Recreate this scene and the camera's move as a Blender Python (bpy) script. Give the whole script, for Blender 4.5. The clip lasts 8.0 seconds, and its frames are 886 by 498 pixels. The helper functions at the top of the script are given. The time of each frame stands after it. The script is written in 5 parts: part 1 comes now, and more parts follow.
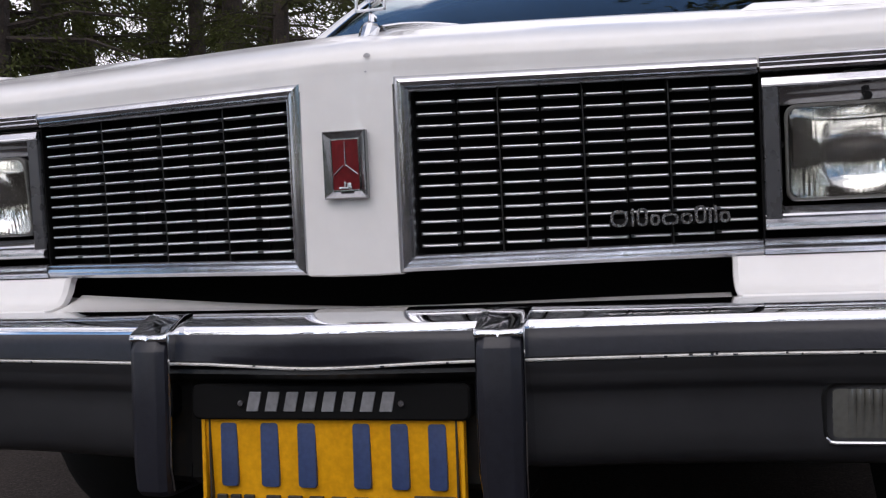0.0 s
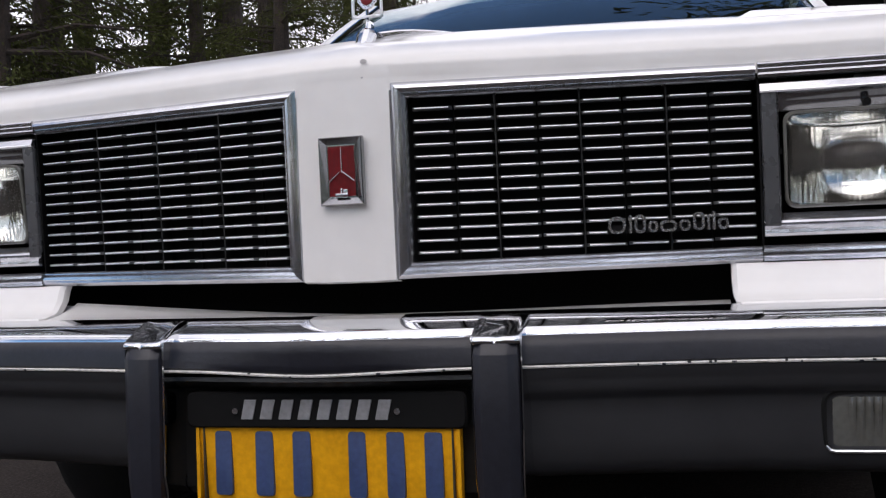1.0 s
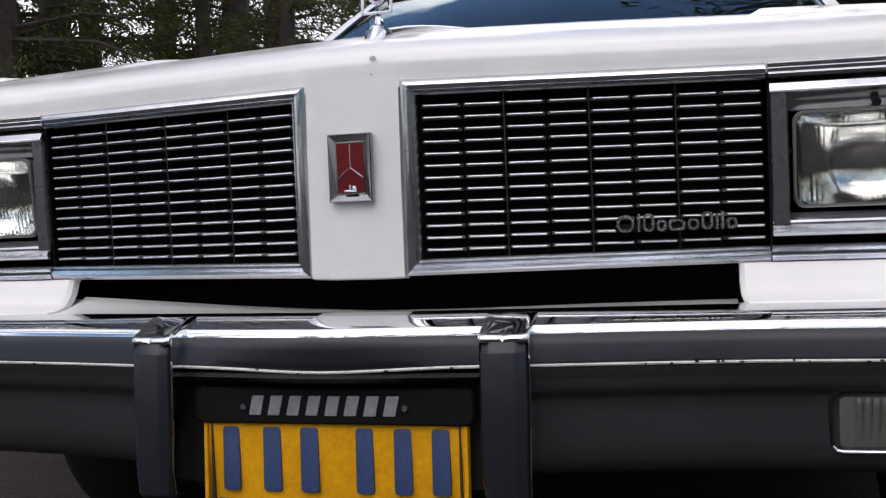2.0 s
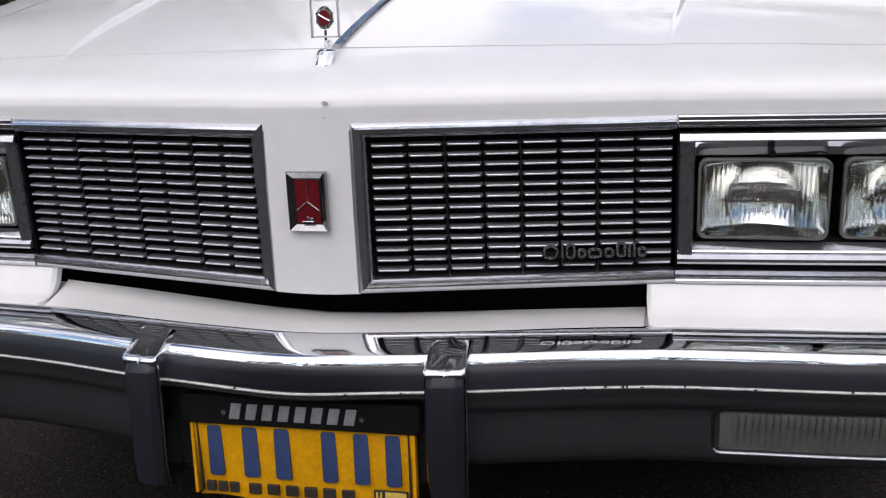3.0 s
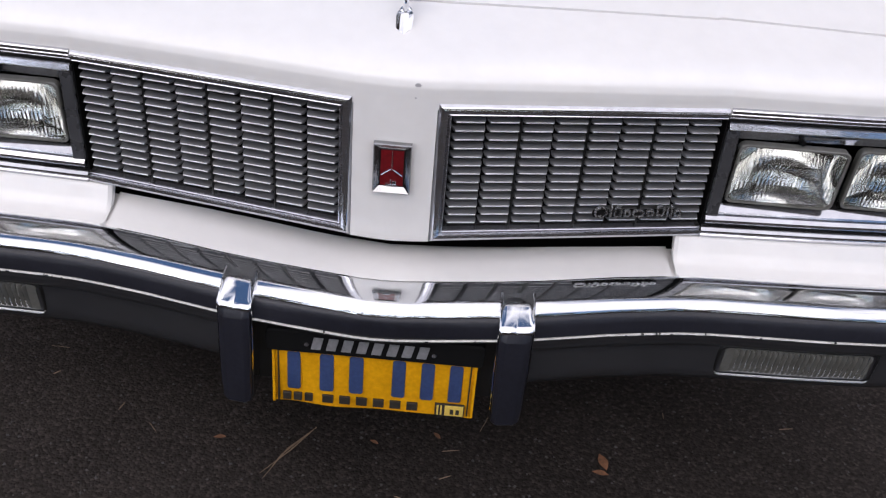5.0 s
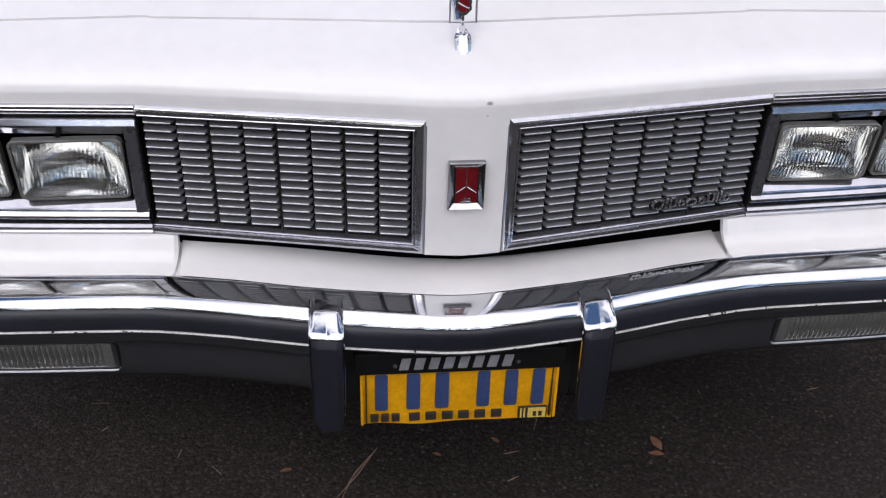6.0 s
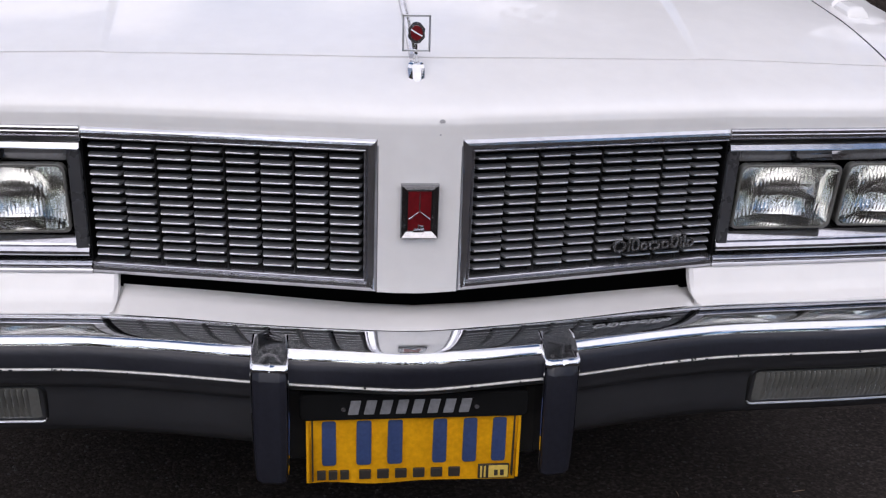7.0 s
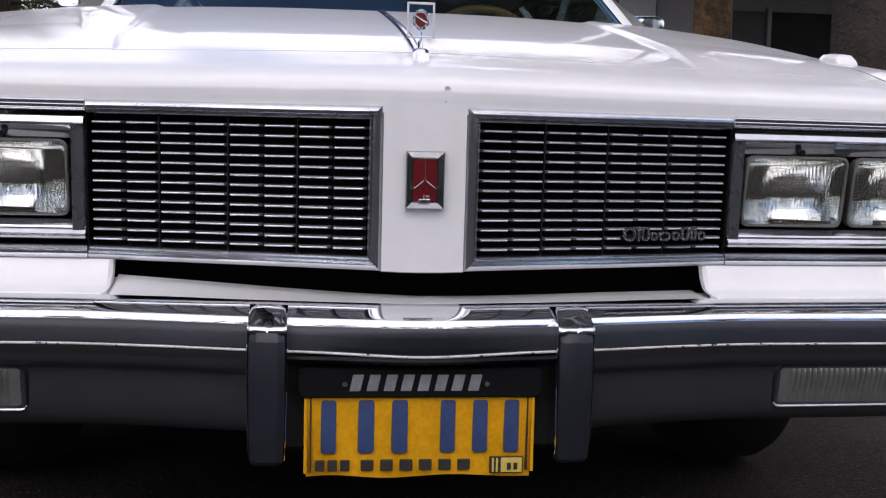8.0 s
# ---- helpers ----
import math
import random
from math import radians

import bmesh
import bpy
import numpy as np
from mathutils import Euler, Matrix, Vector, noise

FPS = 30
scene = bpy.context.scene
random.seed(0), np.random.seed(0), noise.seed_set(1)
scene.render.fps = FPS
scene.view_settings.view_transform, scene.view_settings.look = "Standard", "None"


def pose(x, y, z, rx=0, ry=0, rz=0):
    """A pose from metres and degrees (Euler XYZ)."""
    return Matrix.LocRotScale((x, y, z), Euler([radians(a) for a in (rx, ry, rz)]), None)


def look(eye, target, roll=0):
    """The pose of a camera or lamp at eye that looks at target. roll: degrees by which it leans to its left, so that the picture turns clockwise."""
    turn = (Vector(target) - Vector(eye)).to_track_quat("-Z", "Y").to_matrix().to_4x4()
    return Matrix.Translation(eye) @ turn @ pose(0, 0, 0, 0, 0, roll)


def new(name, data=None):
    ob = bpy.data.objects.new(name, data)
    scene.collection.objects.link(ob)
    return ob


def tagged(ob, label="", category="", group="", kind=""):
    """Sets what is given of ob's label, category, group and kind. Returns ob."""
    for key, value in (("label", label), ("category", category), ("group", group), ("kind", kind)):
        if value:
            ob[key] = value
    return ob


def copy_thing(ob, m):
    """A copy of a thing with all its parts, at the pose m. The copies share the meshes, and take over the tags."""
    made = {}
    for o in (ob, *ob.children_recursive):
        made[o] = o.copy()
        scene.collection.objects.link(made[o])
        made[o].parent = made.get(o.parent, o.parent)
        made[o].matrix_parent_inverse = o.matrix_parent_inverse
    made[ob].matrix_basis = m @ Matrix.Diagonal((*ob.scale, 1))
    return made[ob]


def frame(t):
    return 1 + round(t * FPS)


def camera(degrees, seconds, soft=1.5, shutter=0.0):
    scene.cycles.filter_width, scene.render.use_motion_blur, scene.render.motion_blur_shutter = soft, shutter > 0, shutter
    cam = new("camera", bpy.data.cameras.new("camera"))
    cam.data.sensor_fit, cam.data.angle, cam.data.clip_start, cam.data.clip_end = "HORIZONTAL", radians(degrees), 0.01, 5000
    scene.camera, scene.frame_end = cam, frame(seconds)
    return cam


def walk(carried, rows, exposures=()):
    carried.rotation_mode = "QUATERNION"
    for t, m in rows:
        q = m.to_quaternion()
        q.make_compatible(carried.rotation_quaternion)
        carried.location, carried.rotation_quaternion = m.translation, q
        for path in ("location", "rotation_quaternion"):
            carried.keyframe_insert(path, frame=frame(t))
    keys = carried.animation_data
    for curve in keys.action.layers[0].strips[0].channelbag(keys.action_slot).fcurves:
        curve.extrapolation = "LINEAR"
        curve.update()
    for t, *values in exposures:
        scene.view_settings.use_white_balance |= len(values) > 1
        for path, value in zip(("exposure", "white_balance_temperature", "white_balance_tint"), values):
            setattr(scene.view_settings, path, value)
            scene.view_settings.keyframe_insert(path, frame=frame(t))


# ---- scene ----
DEGREES = 45.66
cam = camera(DEGREES, 8.0, soft=1.2)
# seconds, eye x y z in metres, turn rx ry rz in degrees
PATH = [
    (0.0, 0.4277, -1.0989, 0.5471, 90.935, 1.872, 15.092),
    (0.2, 0.4304, -1.0953, 0.5542, 90.519, 1.578, 15.015),
    (0.5, 0.4278, -1.0949, 0.5628, 90.751, 1.939, 15.088),
    (0.8, 0.4277, -1.0896, 0.5478, 91.319, 2.216, 14.984),
    (1.0, 0.4290, -1.0899, 0.5398, 91.658, 1.845, 15.095),
    (1.2, 0.4275, -1.0901, 0.5418, 91.409, 1.953, 15.278),
    (2.3, 0.4258, -1.0973, 0.5553, 91.115, 1.233, 15.441),
    (2.4, 0.4318, -1.1066, 0.5834, 90.703, 1.209, 15.422),
    (2.5, 0.4371, -1.1226, 0.6291, 88.801, 1.112, 14.956),
    (2.7, 0.4428, -1.1690, 0.7130, 86.214, 1.406, 13.601),
    (3.0, 0.4665, -1.2177, 0.9174, 76.820, 1.654, 12.272),
    (3.2, 0.4804, -1.2029, 1.0518, 70.971, 3.695, 12.707),
    (3.3, 0.4868, -1.1823, 1.1079, 67.344, 2.726, 12.696),
    (3.5, 0.4814, -1.1448, 1.1986, 61.597, 1.926, 15.061),
    (3.8, 0.4485, -1.1122, 1.2783, 57.901, -0.818, 19.102),
    (4.0, 0.4327, -1.1157, 1.3017, 56.995, -0.680, 18.881),
    (4.2, 0.3753, -1.1423, 1.3317, 56.441, -1.276, 15.025),
    (4.3, 0.3386, -1.1676, 1.3496, 56.740, -1.685, 12.643),
    (4.5, 0.2633, -1.2093, 1.3749, 56.776, -1.872, 8.734),
    (4.6, 0.2275, -1.2336, 1.3745, 56.966, -1.796, 7.999),
    (4.7, 0.1895, -1.2395, 1.3728, 57.330, -2.537, 6.503),
    (5.8, -0.1362, -1.2094, 1.4207, 55.569, -3.193, -3.047),
    (5.9, -0.1628, -1.2344, 1.4133, 55.751, -2.414, -4.286),
    (6.0, -0.1787, -1.2655, 1.4040, 57.782, -1.366, -5.462),
    (6.2, -0.1875, -1.3019, 1.4110, 60.342, -1.044, -6.565),
    (6.3, -0.1872, -1.3178, 1.4060, 60.836, -1.127, -5.815),
    (6.5, -0.1758, -1.3408, 1.3715, 63.270, -0.223, -4.158),
    (6.7, -0.1373, -1.3319, 1.3133, 66.483, -2.681, -5.086),
    (6.8, -0.1222, -1.3262, 1.2605, 67.522, -2.489, -5.356),
    (7.0, -0.1358, -1.3404, 1.1070, 70.737, -1.743, -6.320),
    (7.2, -0.1195, -1.3524, 1.0055, 72.955, -1.602, -5.758),
    (7.5, -0.1194, -1.3604, 0.8355, 80.116, -1.701, -5.586),
    (7.7, -0.1182, -1.3719, 0.7675, 82.749, -1.441, -6.115),
    (7.8, -0.1196, -1.3773, 0.7396, 83.831, -1.600, -6.399),
    (8.0, -0.1445, -1.3843, 0.6932, 85.359, -1.262, -6.656),
]
walk(cam, [(t, pose(x, y, z, rx, ry, rz)) for t, x, y, z, rx, ry, rz in PATH], [(0.0, 0.14, 6720, 16), (1.2, 0.17, 6730, 15), (2.5, 0.22, 6720, 13), (3.0, 0.22, 6740, 14), (3.6, 0.24, 6670, 16), (4.5, 0.27, 6660, 16), (6.0, 0.24, 6600, 16), (7.0, 0.18, 6560, 17), (8.0, 0.20, 6520, 18)])

# ---- world and light ----
SUN_ELEVATION, SUN_TURN = radians(23), radians(192)
world = bpy.data.worlds.new("sky")
scene.world = world
world.use_nodes = True
wn = world.node_tree.nodes
wl = world.node_tree.links
wn.clear()
w_out = wn.new("ShaderNodeOutputWorld")
w_bg = wn.new("ShaderNodeBackground")
w_sky = wn.new("ShaderNodeTexSky")
w_sky.sky_type = "NISHITA"
w_sky.sun_disc = False
w_sky.air_density, w_sky.dust_density, w_sky.ozone_density = 1.0, 0.0, 4.0
w_sky.sun_elevation, w_sky.sun_rotation = SUN_ELEVATION, SUN_TURN
w_co = wn.new("ShaderNodeTexCoord")
w_noise = wn.new("ShaderNodeTexNoise")
w_noise.inputs["Scale"].default_value = 4.4
w_noise.inputs["Detail"].default_value = 9
w_noise.inputs["Roughness"].default_value = 0.55
w_ramp = wn.new("ShaderNodeValToRGB")
w_ramp.color_ramp.elements[0].position, w_ramp.color_ramp.elements[1].position = 0.42, 0.53
w_ramp.color_ramp.elements[0].color = (0.0, 0.0, 0.0, 1)
w_mix = wn.new("ShaderNodeMix")
w_mix.data_type = "RGBA"
w_mix.inputs["B"].default_value = (7.9, 8.05, 8.8, 1)
wl.new(w_co.outputs["Generated"], w_noise.inputs["Vector"])
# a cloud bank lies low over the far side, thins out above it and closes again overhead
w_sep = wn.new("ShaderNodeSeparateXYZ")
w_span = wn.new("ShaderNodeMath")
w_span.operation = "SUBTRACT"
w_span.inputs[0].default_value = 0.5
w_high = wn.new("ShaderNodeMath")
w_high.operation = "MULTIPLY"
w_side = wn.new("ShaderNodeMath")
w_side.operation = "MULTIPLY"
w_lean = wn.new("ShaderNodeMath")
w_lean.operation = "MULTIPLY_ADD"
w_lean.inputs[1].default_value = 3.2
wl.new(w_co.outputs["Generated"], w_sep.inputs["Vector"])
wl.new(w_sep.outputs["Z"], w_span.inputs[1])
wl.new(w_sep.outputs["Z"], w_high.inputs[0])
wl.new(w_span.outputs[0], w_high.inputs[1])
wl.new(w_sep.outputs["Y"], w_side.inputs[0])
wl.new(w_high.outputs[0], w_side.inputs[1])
w_top = wn.new("ShaderNodeMath")
w_top.operation = "POWER"
w_top.inputs[1].default_value = 8.0
w_over = wn.new("ShaderNodeMath")
w_over.operation = "MULTIPLY_ADD"
w_over.inputs[1].default_value = 0.52
wl.new(w_sep.outputs["Z"], w_top.inputs[0])
wl.new(w_top.outputs[0], w_over.inputs[0])
wl.new(w_noise.outputs["Fac"], w_over.inputs[2])
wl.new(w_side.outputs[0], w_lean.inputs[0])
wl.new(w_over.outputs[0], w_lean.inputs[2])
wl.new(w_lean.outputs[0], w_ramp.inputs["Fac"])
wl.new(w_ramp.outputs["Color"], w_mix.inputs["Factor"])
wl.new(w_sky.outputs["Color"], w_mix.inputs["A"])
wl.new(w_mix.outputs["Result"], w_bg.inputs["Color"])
wl.new(w_bg.outputs["Background"], w_out.inputs["Surface"])
w_bg.inputs["Strength"].default_value = 0.148

sun_data = bpy.data.lights.new("sun", "SUN")
sun_data.energy, sun_data.angle, sun_data.color = 1.95, radians(75), (1.0, 0.97, 0.94)
sun = new("sun", sun_data)
sun.matrix_world = look((math.sin(SUN_TURN) * 30 * math.cos(SUN_ELEVATION), math.cos(SUN_TURN) * 30 * math.cos(SUN_ELEVATION), 30 * math.sin(SUN_ELEVATION)), (0, 0, 0))


# ---- materials ----
def material(name, color, rough=0.5, metal=0.0, vary=0.15, scale=6.0, fine=60.0, bump=0.0, coat=0.0, color2=None, rough_vary=0.1, gloss=0.5):
    """A surface with variation at two scales."""
    m = bpy.data.materials.new(name)
    m.use_nodes = True
    n, l = m.node_tree.nodes, m.node_tree.links
    b = n["Principled BSDF"]
    co = n.new("ShaderNodeTexCoord")
    big, small = n.new("ShaderNodeTexNoise"), n.new("ShaderNodeTexNoise")
    big.inputs["Scale"].default_value, small.inputs["Scale"].default_value = scale, fine
    big.inputs["Detail"].default_value = small.inputs["Detail"].default_value = 4
    l.new(co.outputs["Object"], big.inputs["Vector"])
    l.new(co.outputs["Object"], small.inputs["Vector"])
    add = n.new("ShaderNodeMath")
    add.operation = "ADD"
    l.new(big.outputs["Fac"], add.inputs[0])
    l.new(small.outputs["Fac"], add.inputs[1])
    half = n.new("ShaderNodeMapRange")
    half.inputs["From Min"].default_value, half.inputs["From Max"].default_value = 0.7, 1.3
    l.new(add.outputs[0], half.inputs["Value"])
    mix = n.new("ShaderNodeMix")
    mix.data_type = "RGBA"
    mix.inputs["A"].default_value = (*[c * (1 - vary) for c in color], 1)
    mix.inputs["B"].default_value = (*(color2 or [min(1, c * (1 + vary)) for c in color]), 1)
    l.new(half.outputs["Result"], mix.inputs["Factor"])
    l.new(mix.outputs["Result"], b.inputs["Base Color"])
    rr = n.new("ShaderNodeMapRange")
    rr.inputs["To Min"].default_value, rr.inputs["To Max"].default_value = max(0.01, rough * (1 - rough_vary)), min(1, rough * (1 + rough_vary))
    l.new(small.outputs["Fac"], rr.inputs["Value"])
    l.new(rr.outputs["Result"], b.inputs["Roughness"])
    b.inputs["Metallic"].default_value = metal
    b.inputs["Specular IOR Level"].default_value = gloss
    b.inputs["Coat Weight"].default_value = coat
    b.inputs["Coat Roughness"].default_value = 0.03
    if bump:
        bp = n.new("ShaderNodeBump")
        bp.inputs["Strength"].default_value = 1.0
        bp.inputs["Distance"].default_value = bump
        l.new(small.outputs["Fac"], bp.inputs["Height"])
        l.new(bp.outputs["Normal"], b.inputs["Normal"])
    return m


def glass_material(name, color, rough=0.02, ior=1.5):
    m = bpy.data.materials.new(name)
    m.use_nodes = True
    b = m.node_tree.nodes["Principled BSDF"]
    b.inputs["Base Color"].default_value = (*color, 1)
    b.inputs["Roughness"].default_value = rough
    b.inputs["IOR"].default_value = ior
    b.inputs["Transmission Weight"].default_value = 1.0
    return m


PAINT = material("white_paint", (0.785, 0.77, 0.752), 0.38, 0, 0.03, 3, 30, coat=0.7, gloss=0.25)
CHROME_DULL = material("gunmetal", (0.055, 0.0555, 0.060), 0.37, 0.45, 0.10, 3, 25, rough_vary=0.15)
REFLECTOR = material("lamp_reflector", (0.78, 0.785, 0.77), 0.10, 1.0, 0.05, 30, 120, rough_vary=0.4)
CHROME = material("chrome", (0.72, 0.73, 0.75), 0.06, 1.0, 0.04, 12, 90, rough_vary=0.5)
BRIGHT = material("satin_bright_metal", (0.55, 0.555, 0.585), 0.12, 0.93, 0.10, 10, 60, rough_vary=0.35)
VINYL = material("grey_vinyl", (0.0148, 0.0153, 0.0215), 0.34, 0, 0.25, 9, 120, 0.0003, gloss=0.40)
BEZEL = material("dulled_bezel", (0.115, 0.117, 0.125), 0.28, 0.6, 0.06, 8, 40, rough_vary=0.15)
SATIN = material("satin_black_metal", (0.012, 0.0122, 0.012), 0.36, 0, 0.25, 5, 80, rough_vary=0.3, gloss=0.35)
BADGE = material("worn_badge_metal", (0.42, 0.422, 0.43), 0.26, 0.9, 0.25, 60, 240, rough_vary=0.4)
EMBLEM_METAL = material("aged_emblem_metal", (0.30, 0.302, 0.31), 0.16, 1.0, 0.12, 40, 240, rough_vary=0.4)
STICKER = material("pale_sticker", (0.70, 0.50, 0.10), 0.5, 0, 0.15, 40, 200)
# bright trim metal; on louvre fronts its pale colour paints in a sky highlight
EDGE = material("trim_and_lit_lip", (0.72, 0.73, 0.75), 0.30, 0.85, 0.05, 12, 60, rough_vary=0.08)
PRIMER = material("grey_primer", (0.46, 0.45, 0.46), 0.7, 0, 0.3, 200, 900)
BLACK = material("black_plastic", (0.0045, 0.0045, 0.0047), 0.75, 0, 0.2, 10, 80, gloss=0.15)
SLAT = material("grille_grey", (0.178, 0.181, 0.190), 0.42, 0.20, 0.08, 9, 60, rough_vary=0.12)
RUBBER = material("tyre_rubber", (0.009, 0.009, 0.009), 0.8, 0, 0.3, 8, 90, 0.0006, gloss=0.25)
STRIPE = material("white_stripe", (0.62, 0.61, 0.58), 0.4, 0, 0.25, 14, 160)
PLATE = material("plate_yellow", (0.76, 0.345, 0.003), 0.5, 0, 0.12, 20, 160, color2=(0.84, 0.395, 0.005), gloss=0.25)
PLATE_BLUE = material("plate_blue", (0.035, 0.06, 0.15), 0.45, 0, 0.2, 30, 180)
PLATE_DARK = material("plate_dark", (0.03, 0.025, 0.02), 0.5, 0, 0.2, 30, 180)
FRAME_INK = material("grey_ink", (0.22, 0.22, 0.23), 0.5, 0, 0.2, 40, 200)
RED = material("emblem_red", (0.135, 0.006, 0.009), 0.35, 0, 0.25, 30, 160, coat=0.05, gloss=0.3)
ASPHALT = material("asphalt", (0.026, 0.0228, 0.0212), 0.85, 0, 0.4, 1.3, 120, 0.003, color2=(0.050, 0.0435, 0.040), gloss=0.03)
a_n, a_l = ASPHALT.node_tree.nodes, ASPHALT.node_tree.links
a_vor = a_n.new("ShaderNodeTexVoronoi")
a_vor.inputs["Scale"].default_value = 170
a_co = a_n.new("ShaderNodeTexCoord")
a_l.new(a_co.outputs["Object"], a_vor.inputs["Vector"])
a_sep = a_n.new("ShaderNodeSeparateColor")
a_l.new(a_vor.outputs["Color"], a_sep.inputs["Color"])
a_ramp = a_n.new("ShaderNodeValToRGB")
a_ramp.color_ramp.elements[0].position, a_ramp.color_ramp.elements[0].color = 0.0, (0.74, 0.72, 0.71, 1)
a_ramp.color_ramp.elements[1].position, a_ramp.color_ramp.elements[1].color = 1.0, (1.55, 1.5, 1.46, 1)
a_mid = a_ramp.color_ramp.elements.new(0.72)
a_mid.color = (1.0, 0.97, 0.95, 1)
a_l.new(a_sep.outputs["Red"], a_ramp.inputs["Fac"])
a_mul = a_n.new("ShaderNodeMix")
a_mul.data_type, a_mul.blend_type = "RGBA", "MULTIPLY"
a_mul.inputs["Factor"].default_value = 1.0
a_b = a_n["Principled BSDF"]
a_l.new(a_b.inputs["Base Color"].links[0].from_socket, a_mul.inputs["A"])
a_l.new(a_ramp.outputs["Color"], a_mul.inputs["B"])
a_l.new(a_mul.outputs["Result"], a_b.inputs["Base Color"])
a_bump = a_n.new("ShaderNodeBump")
a_bump.inputs["Distance"].default_value = 0.0016
a_l.new(a_vor.outputs["Distance"], a_bump.inputs["Height"])
a_bump.invert = True
a_l.new(a_bump.outputs["Normal"], a_b.inputs["Normal"])
BARK = material("bark", (0.018, 0.013, 0.010), 0.9, 0, 0.3, 6, 40, 0.02, color2=(0.050, 0.034, 0.026))
BARK_ORANGE = material("orange_bark", (0.026, 0.014, 0.007), 0.9, 0, 0.3, 4.5, 22, 0.02, color2=(0.15, 0.082, 0.028))
NEEDLES = material("needles", (0.050, 0.056, 0.016), 0.85, 0, 0.5, 1.2, 9, gloss=0.12)
WOOD = material("stained_wood", (0.26, 0.12, 0.045), 0.6, 0, 0.3, 4, 50, 0.001)
DOOR_SCREEN = material("dark_screen", (0.055, 0.050, 0.052), 0.7, 0, 0.2, 3, 60)
PALE_SIDING = material("pale_siding", (0.34, 0.325, 0.335), 0.8, 0, 0.1, 2, 40, 0.001)
SIDING = material("grey_siding", (0.20, 0.192, 0.20), 0.8, 0, 0.12, 2, 40, 0.001)
TRIM_WHITE = material("white_trim", (0.62, 0.61, 0.64), 0.6, 0, 0.06, 3, 40)
DARK_ROOM = material("dark_door", (0.010, 0.0095, 0.009), 0.6, 0, 0.3, 3, 40, gloss=0.2)
ROOFING = material("roof_shingle", (0.06, 0.055, 0.05), 0.9, 0, 0.3, 3, 40, 0.004)
GRASS = material("grass", (0.07, 0.075, 0.02), 0.9, 0, 0.5, 3, 40)
LAWN = material("lawn_soil", (0.07, 0.065, 0.025), 0.95, 0, 0.4, 2, 30, 0.01)
GRIT = material("grit", (0.040, 0.037, 0.035), 0.85, 0, 0.5, 60, 300)
STRAW = material("dry_needle", (0.21, 0.145, 0.095), 0.8, 0, 0.3, 30, 200)
LEAF = material("dry_leaf", (0.17, 0.075, 0.035), 0.8, 0, 0.4, 30, 160)
SEAT = material("dark_upholstery", (0.030, 0.026, 0.024), 0.7, 0, 0.2, 10, 80, 0.001)
WHEEL_TAN = material("tan_wheel_rim", (0.32, 0.17, 0.06), 0.45, 0, 0.2, 10, 80)
TINTED = glass_material("tinted_glass", (0.10, 0.12, 0.12), 0.0, 1.5)
GLASS = glass_material("window_glass", (0.40, 0.55, 0.59), 0.0, 1.55)
LAMP_RIM = material("lamp_glass_rim", (0.13, 0.13, 0.12), 0.25, 0, 0.12, 30, 160, coat=0.4)
LENS = glass_material("lamp_glass", (0.95, 0.955, 0.94), 0.06, 1.45)
SIGNAL = material("signal_lens", (0.12, 0.12, 0.110), 0.12, 0, 0.12, 30, 160, coat=0.9, gloss=0.8)


# ---- building helpers ----
def mesh_object(name, bm, mat, smooth=False):
    me = bpy.data.meshes.new(name)
    bmesh.ops.recalc_face_normals(bm, faces=bm.faces)
    bm.to_mesh(me)
    bm.free()
    for one in (mat if isinstance(mat, (list, tuple)) else [mat]):
        me.materials.append(one)
    if smooth:
        me.shade_smooth()
        me.set_sharp_from_angle(angle=radians(smooth if smooth is not True else 35))
    return new(name, me)


def part(name, bm, mat, parent, label="", smooth=False):
    ob = mesh_object(name, bm, mat, smooth)
    ob.parent = parent
    if label:
        ob["label"] = label
    return ob


def shared(name, me, parent, m):
    ob = new(name, me)
    ob.parent = parent
    ob.matrix_basis = m
    return ob


def box(bm, x0, x1, y0, y1, z0, z1, bevel=0.0):
    r = bmesh.ops.create_cube(bm, size=1.0)
    for v in r["verts"]:
        v.co = Vector((x0 + (v.co.x + 0.5) * (x1 - x0), y0 + (v.co.y + 0.5) * (y1 - y0), z0 + (v.co.z + 0.5) * (z1 - z0)))
    if bevel:
        edges = list({e for v in r["verts"] for e in v.link_edges})
        bmesh.ops.bevel(bm, geom=edges, offset=bevel, segments=2, affect="EDGES", profile=0.5)
    return bm


def grid(bm, rows, closed=False):
    """Faces between rows of points; every row has the same length."""
    vs = [[bm.verts.new(p) for p in row] for row in rows]
    for a, b in zip(vs, vs[1:]):
        n = len(a)
        for i in range(n if closed else n - 1):
            j = (i + 1) % n
            try:
                bm.faces.new((a[i], a[j], b[j], b[i]))
            except ValueError:
                pass
    return vs


def cap(bm, ring):
    try:
        bm.faces.new(ring)
    except ValueError:
        pass


def skirt(bm, depth):
    """Turn the open edges of a sheet down, like a hemmed panel."""
    edges = [e for e in bm.edges if len(e.link_faces) == 1]
    r = bmesh.ops.extrude_edge_only(bm, edges=edges)
    for v in r["geom"]:
        if isinstance(v, bmesh.types.BMVert):
            v.co.z -= depth
    return bm


